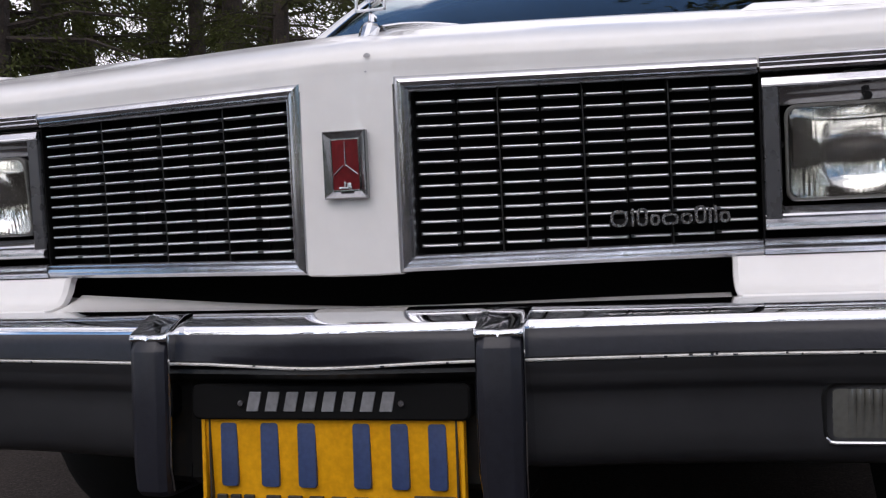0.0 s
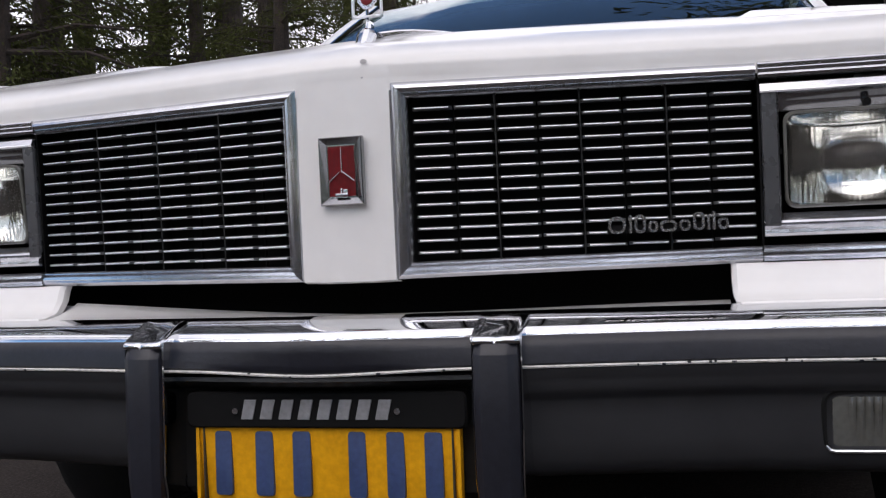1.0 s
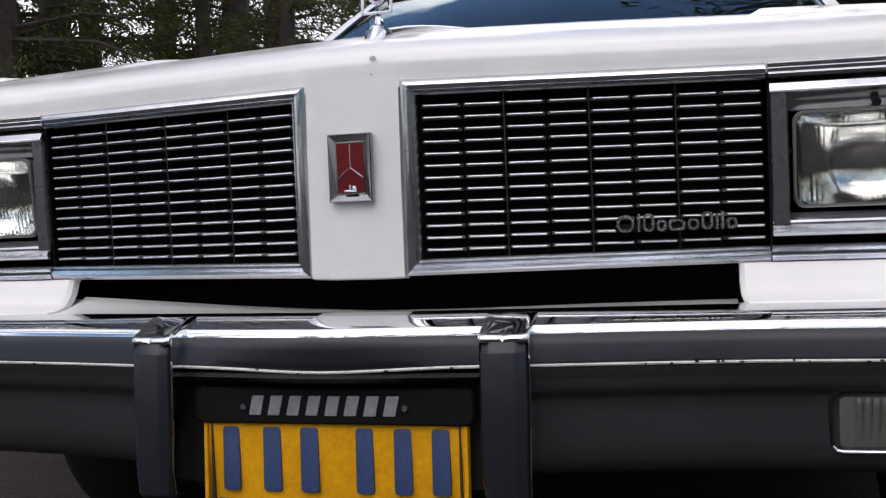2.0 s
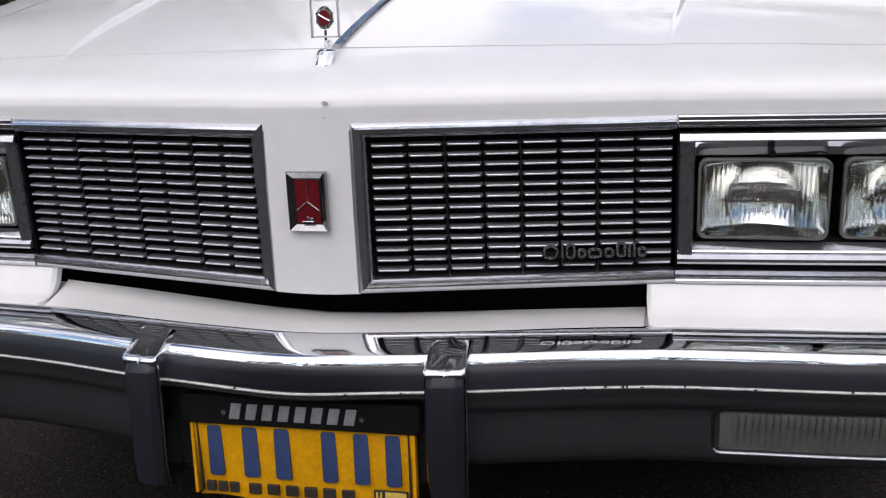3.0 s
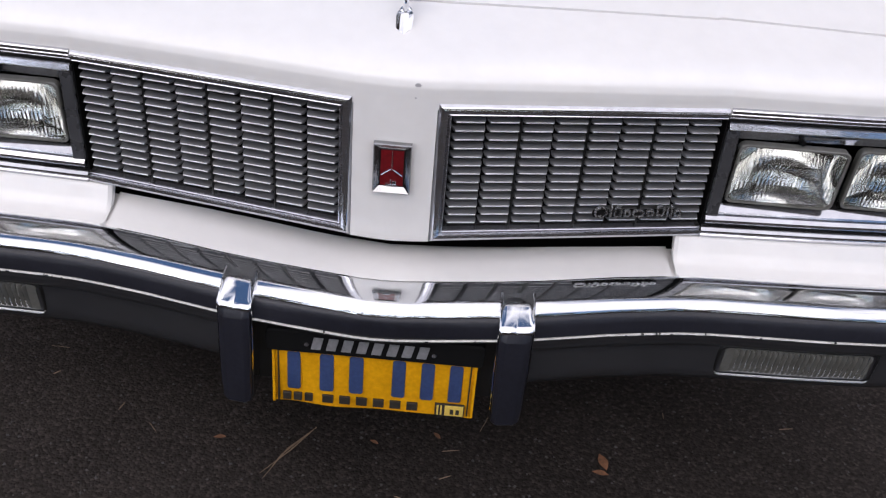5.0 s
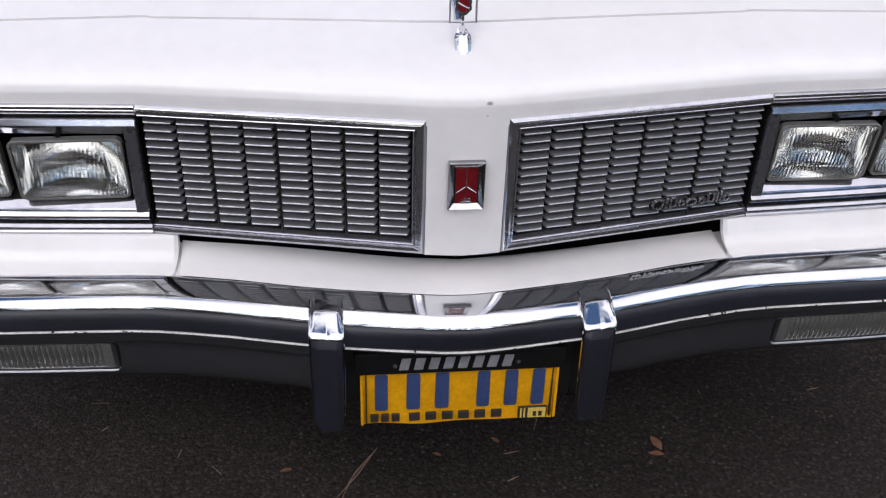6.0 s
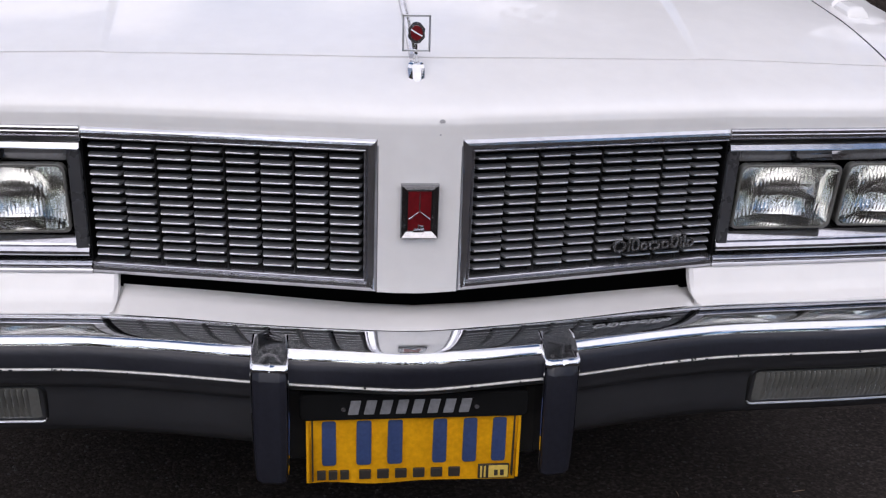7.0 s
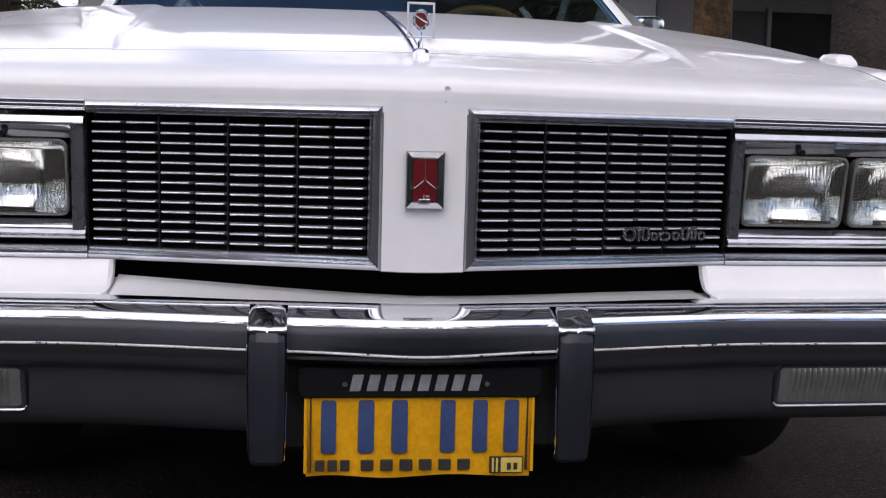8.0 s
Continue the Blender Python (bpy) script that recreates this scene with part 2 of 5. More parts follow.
def tube(bm, points, radii, sides=8, ends=True):
    rings = []
    for i, p in enumerate(points):
        p = Vector(p)
        a = Vector(points[max(i - 1, 0)])
        b = Vector(points[min(i + 1, len(points) - 1)])
        d = (b - a).normalized()
        side = d.cross(Vector((0, 0, 1)) if abs(d.z) < 0.9 else Vector((1, 0, 0))).normalized()
        up = side.cross(d)
        r = radii[i] if isinstance(radii, (list, tuple)) else radii
        rings.append([p + (side * math.cos(t) + up * math.sin(t)) * r for t in [2 * math.pi * k / sides for k in range(sides)]])
    vs = grid(bm, rings, True)
    if ends:
        cap(bm, vs[0][::-1])
        cap(bm, vs[-1])
    return bm


def lerp_table(table, x):
    """Smooth reading of a short table of (x, y) pairs."""
    if x <= table[0][0]:
        return table[0][1]
    for (x0, y0), (x1, y1) in zip(table, table[1:]):
        if x <= x1:
            return y0 + (y1 - y0) * (x - x0) / (x1 - x0)
    return table[-1][1]


def rounded_rect(w, h, r, n=4):
    """Points of a rounded rectangle round the origin."""
    out = []
    for cx, cz, a0 in ((w / 2 - r, h / 2 - r, 0), (-w / 2 + r, h / 2 - r, 90), (-w / 2 + r, -h / 2 + r, 180), (w / 2 - r, -h / 2 + r, 270)):
        for k in range(n + 1):
            a = radians(a0 + 90 * k / n)
            out.append((cx + r * math.cos(a), cz + r * math.sin(a)))
    return out


# ---- ground ----
bm = bmesh.new()
R0 = 400
step = [-R0, -60, -20, -8, -4, -2, -1, 0, 1, 2, 4, 8, 20, 60, R0]
grid(bm, [[(x, y, 0) for x in step] for y in step])
ground = mesh_object("ground", bm, ASPHALT)
tagged(ground, "dark worn asphalt driveway with coarse grit", "ground", kind="structure")

# ---- the car ----
car = new("parked_car")
tagged(car, "white full-size sedan with chrome front, parked on asphalt", "car")

FACE = [(0, 0.066), (0.058, 0.0706), (0.468, 0.1386), (0.66, 0.150), (0.85, 0.166), (0.90, 0.182), (0.94, 0.215), (0.965, 0.27)]
PROFILE = [(0.0003, 0.7765), (0.0, 0.7855), (0.0008, 0.7945), (0.0062, 0.8060), (0.0215, 0.8168), (0.05, 0.8288), (0.095, 0.8425), (0.14, 0.8555), (0.23, 0.8790), (0.38, 0.9125), (0.62, 0.9600), (0.92, 1.0150), (1.15, 1.0560), (1.29, 1.0800)]


def face_y(x):
    return lerp_table(FACE, abs(x))


def skin(x, u, zc=None):
    """A point of the body's upper skin: u counts back from the face along the centre line."""
    ax = abs(x)
    fade = max(0.0, 1 - max(u, 0) / 1.29)
    y = 0.066 + u + (face_y(x) - 0.066) * (fade ** 1.2)
    zc = profile_z(u) if zc is None else zc
    grow = min(1.0, max(0.0, (u - 0.02) / 0.5))
    crown = -0.047 * (ax / 0.95) ** 2.6 * grow - 0.006 * (ax / 0.95) ** 2 * (1 - grow)
    wide = crease_width(u)
    t = min(1.0, max(0.0, (ax - crease_x(u)) / wide + 0.5))
    return Vector((x, y, zc + crown + crease_rise(u) * t * t * (3 - 2 * t)))


def crease_x(u):
    """Where the hood's side crease runs."""
    return 0.445 + 0.10 * max(0.0, u) / 1.29


def crease_width(u):
    return 0.010 + 0.020 * min(1.0, max(0.0, u))


def crease_rise(u):
    f = min(1.0, max(0.0, (u - 0.07) / 0.29))
    return 0.0085 * f * f * (3 - 2 * f) * (1 - 0.25 * max(0.0, u - 0.4))


def smooth_path(points, per=6):
    """A round curve through a few points."""
    p = [Vector((*q, 0)) for q in points]
    out = []
    for i in range(len(p) - 1):
        a, b, c, d = p[max(i - 1, 0)], p[i], p[i + 1], p[min(i + 2, len(p) - 1)]
        for k in range(per):
            t = k / per
            v = 0.5 * (2 * b + (c - a) * t + (2 * a - 5 * b + 4 * c - d) * t * t + (3 * b - a - 3 * c + d) * t ** 3)
            out.append((v.x, v.y))
    return out + [tuple(points[-1])]


def profile_z(u):
    pts = SMOOTH
    for (a, b), (c, d) in zip(pts, pts[1:]):
        if a <= u <= c and c > a:
            return b + (d - b) * (u - a) / (c - a)
    return pts[-1][1] if u > 0.1 else pts[0][1]


SMOOTH = smooth_path(PROFILE, 8)


def shut(x):
    return 0.155 - 0.022 * (abs(x) / 0.79)


XS_HOOD = [-0.786 + 1.572 * k / 60 for k in range(61)]
XS_NOSE = [-0.0578, -0.0574, -0.03, 0.0, 0.03, 0.0574, 0.0578]
XS_CREASE = [0.440 + 0.002 * k for k in range(15)]
XS_FULL = [-0.963, -0.955, -0.94, -0.92, -0.9, -0.87, -0.83] + XS_HOOD + [0.83, 0.87, 0.9, 0.92, 0.94, 0.955, 0.963]
XS_FULL = sorted({round(x, 4) for x in XS_FULL + XS_NOSE + XS_CREASE + [-x for x in XS_CREASE]})

# header panel: the white band over the grilles and the nose between them
bm = bmesh.new()
rows = []
LOWER = [q for q in SMOOTH if q[0] < 0.022]
for dy, z in LOWER:
    back = 0.0004 * max(0.0, 1 - (z - 0.7765) / 0.016)
    rows.append([skin(x, dy, z) + Vector((0, back if abs(x) > 0.06 else 0, 0)) for x in XS_FULL])
u0 = LOWER[-1][0]
for k in range(1, 19):
    rows.append([skin(x, u0 + (shut(x) - 0.003 - u0) * k / 18) for x in XS_FULL])
vs = grid(bm, rows)
# the nose runs down between the grilles
mid = [i for i, x in enumerate(XS_FULL) if abs(x) < 0.0579]
upper = [vs[0][i] for i in mid]
nose = set()
for z, dy in ((0.77, 0.0003), (0.75, 0.0004), (0.68, 0.0018), (0.60, 0.0058), (0.546, 0.0083), (0.5405, 0.0103), (0.5385, 0.02), (0.5385, 0.06)):
    lower = [bm.verts.new((XS_FULL[i], face_y(XS_FULL[i]) + dy, z + (0.0008 if abs(XS_FULL[i]) > 0.03 else 0))) for i in mid]
    nose.update(lower)
    for k in range(len(mid) - 1):
        bm.faces.new((upper[k], upper[k + 1], lower[k + 1], lower[k]))
    upper = lower
# hemmed edges: the nose's sides turn back, the rest turns down
open_edges = [e for e in bm.edges if len(e.link_faces) == 1]
sides = [e for e in open_edges if any(v in nose for v in e.verts)]
rest = [e for e in open_edges if not any(v in nose for v in e.verts)]
for edges, turn in ((sides, Vector((0, 0.012, 0))), (rest, Vector((0, 0, -0.015)))):
    r = bmesh.ops.extrude_edge_only(bm, edges=edges)
    for v in r["geom"]:
        if isinstance(v, bmesh.types.BMVert):
            v.co += turn
header = part("header_panel", bm, PAINT, car, "white painted header panel with a small stone chip", 40)

# stone chips
for cx, cz, r in ((0.029, 0.797, 0.0034), (0.027, 0.778, 0.0012)):
    bm = bmesh.new()
    c = [bm.verts.new((cx + r * 1.3 * math.cos(a) * random.uniform(0.7, 1.1), face_y(cx) - 0.0018, cz + r * math.sin(a) * random.uniform(0.7, 1.1))) for a in [k * 0.7 for k in range(9)]]
    bm.faces.new(c)
    part("stone_chip", bm, PRIMER, car)

# hood
bm = bmesh.new()
rows = []
for k in range(61):
    f = (k / 60) ** 1.25
    line = crease_x(0.14 + 1.15 * f)
    wide = crease_width(0.14 + 1.15 * f)
    half = [line * q / 14 for q in range(14)][1:] + [line + wide * q / 10 for q in (-8, -6, -5, -4, -3, -2, -1, 0, 1, 2, 3, 4, 5, 6, 8)] + [line + 0.030 + (0.786 - line - 0.030) * q / 10 for q in range(11)]
    half = [q for q in half if q < line - 0.029 or q > line - 0.0245]
    xs = [-q for q in half[::-1]] + [0.0] + half
    rows.append([skin(x, shut(x) + 0.0025 + (1.29 - shut(x)) * f) for x in xs])
grid(bm, rows)
skirt(bm, 0.02)
hood = part("hood", bm, PAINT, car, "white hood with raised side creases", 40)
bm = bmesh.new()
tube(bm, [skin(0, u) + Vector((0, 0, 0.002)) for u in [0.15 + 1.12 * k / 14 for k in range(15)]], 0.0065, 8)
part("hood_spear", bm, BRIGHT, hood, "thin chrome centre spear", True)

# fenders
for s in (-1, 1):
    bm = bmesh.new()
    rows = []
    us = [0.136 + (1.46 - 0.136) * (k / 24) for k in range(25)]
    for u in us:
        row = [skin(s * x, min(u, 1.29)) + Vector((0, max(0, u - 1.29), 0)) for x in (0.790, 0.81, 0.83, 0.85, 0.87, 0.885, 0.90, 0.92, 0.935, 0.945)]
        y = row[-1].y
        zt = row[-1].z
        wheel = abs(y - 1.06)
        low = 0.30 if wheel > 0.40 else 0.34 + math.sqrt(max(0, 0.40 ** 2 - wheel ** 2))
        low = min(low, zt - 0.12)
        for f, dx in ((0.04, 0.955), (0.10, 0.962), (0.3, 0.966), (0.55, 0.972), (0.8, 0.965), (1.0, 0.955)):
            row.append(Vector((s * dx, y, zt + (low - zt) * f)))
        rows.append(row)
    grid(bm, rows)
    fender = part("fender", bm, PAINT, car, "", 40)
    # lamp monitor on the fender's crest
    bm = bmesh.new()
    base = skin(s * 0.835, 0.42)
    rows = []
    for k in range(13):
        f = k / 12
        y = base.y - 0.040 + 0.08 * f
        h = 0.024 * min(1, math.sin(math.pi * min(1, f * 1.15 + 0.02)) * 1.6) if f < 0.85 else 0.024 * (1 - (f - 0.85) / 0.17)
        h = max(0.001, min(0.017, h))
        zb = skin(s * 0.835, 0.42 - 0.040 + 0.08 * f).z - 0.004
        rows.append([(s * (0.835 + a), y, zb + b * (h + 0.004)) for a, b in ((-0.021, 0), (-0.0195, 0.6), (-0.013, 0.93), (0, 1.0), (0.013, 0.93), (0.0195, 0.6), (0.021, 0))])
    vs = grid(bm, rows)
    cap(bm, vs[0])
    cap(bm, vs[-1][::-1])
    part("lamp_monitor", bm, PAINT, fender, "small white fender-top housing", True)

# side structure, cabin and tail
SIDE = [(1.52, 0.96), (2.0, 0.975), (3.0, 0.975), (4.2, 0.965), (5.0, 0.93), (5.4, 0.88), (5.5, 0.80)]
bm = bmesh.new()
rows = []
for k in range(41):
    y = 1.53 + (5.5 - 1.53) * k / 40
    w = lerp_table(SIDE, y)
    wheel = abs(y - 4.0)
    low = 0.28 if wheel > 0.38 else 0.34 + math.sqrt(max(0, 0.38 ** 2 - wheel ** 2)) * 0.9
    top = 1.0 if y < 4.0 else 1.0 - 0.03 * (y - 4.0)
    half = [(w - 0.03, low), (w, max(low, 0.45)), (w + 0.005, 0.7), (w - 0.005, 0.9), (w - 0.05, top)]
    rows.append([(-a, y, b) for a, b in half] + [(a, y, b) for a, b in half[::-1]])
vs = grid(bm, rows)
cap(bm, vs[-1])
part("body_shell", bm, PAINT, car, "", 40)

bm = bmesh.new()
rows = []
for k in range(13):
    f = k / 12
    y = 2.00 + 1.68 * f
    h = 1.40 + 0.035 * math.sin(math.pi * f)
    rows.append([(x, y + 0.04 * (1 - abs(x) / 0.62) * (-1 if k == 0 else 0), h - 0.05 * (abs(x) / 0.62) ** 3) for x in (-0.64, -0.60, -0.5, -0.3, 0, 0.3, 0.5, 0.60, 0.64)])
grid(bm, rows)
skirt(bm, 0.03)
part("roof", bm, PAINT, car, "", 40)

W_LOW, W_TOP = [(-0.70, 1.51, 1.055), (-0.4, 1.42, 1.066), (0, 1.39, 1.07), (0.4, 1.42, 1.066), (0.70, 1.51, 1.055)], [(-0.58, 2.03, 1.385), (-0.3, 1.98, 1.395), (0, 1.96, 1.40), (0.3, 1.98, 1.395), (0.58, 2.03, 1.385)]
bm = bmesh.new()
rows = []
for k in range(9):
    f = k / 8
    row = []
    for q in range(17):
        x = q / 4
        n = min(3, int(x))
        low = Vector(W_LOW[n]).lerp(Vector(W_LOW[n + 1]), x - n)
        top = Vector(W_TOP[n]).lerp(Vector(W_TOP[n + 1]), x - n)
        row.append(low.lerp(top, f) + Vector((0, -0.010, 0.010)) * math.sin(math.pi * f))
    rows.append(row + [p + Vector((0, 0.0026, -0.0043)) for p in row[::-1]])
vs = grid(bm, rows, True)
cap(bm, vs[0][::-1])
cap(bm, vs[-1])
windshield = part("windshield", bm, GLASS, car, "", True)
windshield.visible_shadow = False
for s in (-1, 1):
    bm = bmesh.new()
    tube(bm, [(s * 0.727, 1.50, 1.04), (s * 0.688, 1.69, 1.170), (s * 0.645, 1.87, 1.288), (s * 0.613, 2.05, 1.392)], [0.022, 0.022, 0.021, 0.020], 10)
    part("windshield_pillar", bm, PAINT, car, "", True)
    bm = bmesh.new()
    tube(bm, [(s * 0.706, 1.49, 1.05), (s * 0.667, 1.68, 1.178), (s * 0.625, 1.86, 1.297), (s * 0.593, 2.02, 1.393)], 0.007, 6)
    part("windshield_trim", bm, CHROME, car, "", True)
    bm = bmesh.new()
    grid(bm, [[(s * 0.92, y, 1.0) for y in (1.6, 2.2, 2.9, 3.6, 4.0)], [(s * 0.64, y, 1.37) for y in (2.05, 2.4, 2.9, 3.4, 3.6)]])
    side_glass = part("side_window", bm, TINTED, car)
    side_glass.visible_shadow = False
    for y0, y1, w in ((2.92, 2.92, 0.02), (4.05, 3.70, 0.09)):
        bm = bmesh.new()
        tube(bm, [(s * 0.925, y0, 0.99), (s * 0.635, y1, 1.39)], w, 6)
        part("roof_pillar", bm, PAINT, car, "", True)
    # door mirror
    bm = bmesh.new()
    rows = []
    for k in range(9):
        f = k / 8
        r = math.sin(math.pi * (0.10 + 0.62 * f)) ** 0.6
        rows.append([(s * (0.890 + 0.060 * math.copysign(abs(math.cos(a)) ** 0.7, math.cos(a)) * r), 1.89 + 0.08 * f, 1.148 + 0.030 * math.copysign(abs(math.sin(a)) ** 0.7, math.sin(a)) * r) for a in [2 * math.pi * q / 18 for q in range(18)]])
    vs = grid(bm, rows, True)
    cap(bm, vs[0][::-1])
    cap(bm, vs[-1])
    mirror = part("door_mirror", bm, CHROME, car, "chrome door mirror", True)
    bm = bmesh.new()
    tube(bm, [(s * 0.872, 1.95, 1.04), (s * 0.880, 1.94, 1.085), (s * 0.888, 1.935, 1.125)], 0.011, 8)
    part("mirror_arm", bm, CHROME, mirror, "", True)

bm = bmesh.new()
grid(bm, [[(x, y, z) for x in (-0.62, -0.3, 0, 0.3, 0.62)] for y, z in ((3.68, 1.39), (3.9, 1.26), (4.12, 1.05))])
rear_window = part("rear_window", bm, TINTED, car)
rear_window.visible_shadow = False
bm = bmesh.new()
grid(bm, [[(x, y, z - 0.03 * (abs(x) / 0.85) ** 3) for x in (-0.88, -0.8, -0.4, 0, 0.4, 0.8, 0.88)] for y, z in ((4.05, 1.02), (4.5, 1.02), (5.2, 0.98), (5.48, 0.94), (5.5, 0.88))])
skirt(bm, 0.02)
part("boot_lid", bm, PAINT, car, "", 40)

# headliner, cowl, dashboard, seats, steering wheel
bm = bmesh.new()
grid(bm, [[(x, y, 1.362 - 0.05 * (abs(x) / 0.62) ** 3) for x in (-0.62, -0.5, -0.3, 0, 0.3, 0.5, 0.62)] for y in (2.02, 2.6, 3.1, 3.66)])
skirt(bm, 0.012)
part("headliner", bm, SEAT, car, "", 40)
bm = bmesh.new()
box(bm, -0.74, 0.74, 1.33, 1.62, 0.99, 1.035, 0.006)
part("cowl", bm, BLACK, car)
bm = bmesh.new()
box(bm, -0.72, 0.72, 1.60, 2.05, 0.80, 1.04, 0.03)
part("dashboard", bm, SEAT, car)
bm = bmesh.new()
box(bm, -0.85, 0.85, 1.55, 4.2, 0.30, 0.36, 0.01)
part("cabin_floor", bm, BLACK, car)
for y in (2.65, 3.55):
    bm = bmesh.new()
    box(bm, -0.68, 0.68, y, y + 0.55, 0.36, 0.62, 0.05)
    box(bm, -0.68, 0.68, y + 0.42, y + 0.62, 0.5, 1.10, 0.06)
    for hx in (-0.38, 0.38):
        box(bm, hx - 0.14, hx + 0.14, y + 0.46, y + 0.58, 1.09, 1.26, 0.04)
    part("bench_seat", bm, SEAT, car)
bm = bmesh.new()
ring = []
for k in range(33):
    a = 2 * math.pi * k / 32
    c = Vector((0.39, 2.10, 1.045))
    ring.append(c + Vector((0.19 * math.cos(a), 0.19 * 0.42 * math.sin(a), 0.19 * 0.9 * math.sin(a))))
tube(bm, ring, 0.013, 8, False)
tube(bm, [(0.21, 2.10, 1.045), (0.39, 2.08, 1.035), (0.57, 2.10, 1.045)], 0.018, 8)
tube(bm, [(0.39, 2.08, 1.035), (0.39, 1.90, 0.93)], 0.03, 8)
part("steering_wheel", bm, WHEEL_TAN, car, "tan steering wheel", True)
for s, x0, x1 in ((1, 0.05, 0.60), (-1, -0.60, 0.0)):
    bm = bmesh.new()
    tube(bm, [(x0, 1.385, 1.068), ((x0 + x1) / 2, 1.40, 1.076), (x1, 1.43, 1.068)], 0.006, 6)
    part("wiper", bm, BLACK, car, "", True)

# wheels
for s in (-1, 1):
    for y in (1.06, 4.0):
        bm = bmesh.new()
        prof = [(-0.095, 0.20), (-0.105, 0.27), (-0.095, 0.325), (-0.07, 0.338), (0, 0.341), (0.07, 0.338), (0.095, 0.325), (0.105, 0.27), (0.095, 0.20)]
        rows = [[(s * 0.80 + a, y + r * math.cos(t), 0.341 + r * math.sin(t)) for a, r in prof] for t in [2 * math.pi * k / 40 for k in range(41)]]
        grid(bm, rows)
        bmesh.ops.remove_doubles(bm, verts=bm.verts, dist=1e-5)
        wheel = part("wheel", bm, RUBBER, car, "", True)
        bm = bmesh.new()
        rows = [[(s * (0.80 + a), y + r * math.cos(t), 0.341 + r * math.sin(t)) for a, r in ((0.09, 0.205), (0.095, 0.19), (0.06, 0.17), (0.07, 0.10), (0.085, 0.06), (0.09, 0.0))] for t in [2 * math.pi * k / 32 for k in range(33)]]
        grid(bm, rows)
        bmesh.ops.remove_doubles(bm, verts=bm.verts, dist=1e-5)
        part("wheel_cover", bm, CHROME, wheel, "", True)
bm = bmesh.new()
box(bm, -0.66, 0.66, 0.85, 5.3, 0.19, 0.33, 0.02)
box(bm, -0.94, 0.94, 1.55, 3.5, 0.19, 0.30, 0.02)
box(bm, -0.64, 0.64, 0.24, 0.86, 0.30, 0.34, 0.01)
part("underbody", bm, BLACK, car)
bm = bmesh.new()
box(bm, -0.90, 0.90, 0.262, 0.30, 0.31, 0.74)
part("radiator_support", bm, BLACK, car)

# ---- grilles ----
G_TOP_IN, G_TOP_OUT, G_LOW_IN, G_LOW_OUT = Vector((0.0588, 0.0700, 0.7710)), Vector((0.4680, 0.1380, 0.7720)), Vector((0.0584, 0.0815, 0.5410)), Vector((0.4690, 0.1570, 0.5470))
G_OUT = -((G_TOP_OUT - G_TOP_IN).cross(G_LOW_IN - G_TOP_IN)).normalized()
if G_OUT.y > 0:
    G_OUT = -G_OUT
G_W, G_H = 0.415, 0.229


def on_grille(side, a, b, d=0.0):
    """a metres out from the inner edge, b metres down from the top, d metres proud."""
    f, g = a / G_W, b / G_H
    p = G_TOP_IN.lerp(G_TOP_OUT, f).lerp(G_LOW_IN.lerp(G_LOW_OUT, f), g) + G_OUT * d
    return Vector((side * p.x, p.y, p.z))


FRAME_PROFILE = [(-0.0005, -0.010), (0.0, -0.003), (0.0008, -0.0008), (0.0036, 0.0026), (0.0050, 0.0036), (0.0082, 0.0046), (0.0094, 0.0045), (0.0130, 0.0038), (0.0140, 0.0016), (0.0146, -0.0012), (0.0151, -0.0006), (0.0158, 0.0008), (0.0168, 0.0015), (0.0178, 0.0013), (0.0188, 0.0), (0.0196, -0.002), (0.0200, -0.032)]
SLAT_COLS, SLAT_ROWS, MARGIN = 8, 13, 0.0225
MARGIN_OUT = 0.0005
PITCH_X, PITCH_Z = (G_W - MARGIN - MARGIN_OUT) / SLAT_COLS, (G_H - 2 * MARGIN - 0.002) / SLAT_ROWS

# one louvre, shared by all
bm = bmesh.new()
w, t = PITCH_X, 0.00155
sec = [(0.0165, -t * 0.6, w - 0.0022), (0.0085, -t, w - 0.0030), (0.005, -t, w - 0.0058), (0.0025, -t, w - 0.0070), (0.0006, -t * 0.95, w - 0.0084), (0.0001, -t * 0.7, w - 0.0092), (0.0, 0.0, w - 0.0092), (0.0002, t * 0.50, w - 0.0086), (0.0012, t * 0.88, w - 0.0076), (0.0028, t + 0.0001, w - 0.0068), (0.0055, t + 0.0004, w - 0.0056), (0.0085, t + 0.0006, w - 0.0030), (0.0165, t + 0.0010, w - 0.0022)]
rows = [[(f * ww / 2, y, z) for y, z, ww in sec] for f in (-1, 1)]
vs = grid(bm, rows)
cap(bm, vs[0])
cap(bm, vs[1][::-1])
bm.faces.ensure_lookup_table()
# front lip gets the pale colour: a painted highlight on an all-grey slat
for f in bm.faces:
    c = f.calc_center_median()
    f.material_index = 1 if c.y < 0.0003 and len(f.verts) == 4 else 0
louvre_ob = mesh_object("louvre_source", bm, [SLAT, EDGE], 50)
LOUVRE = louvre_ob.data
bpy.data.objects.remove(louvre_ob)

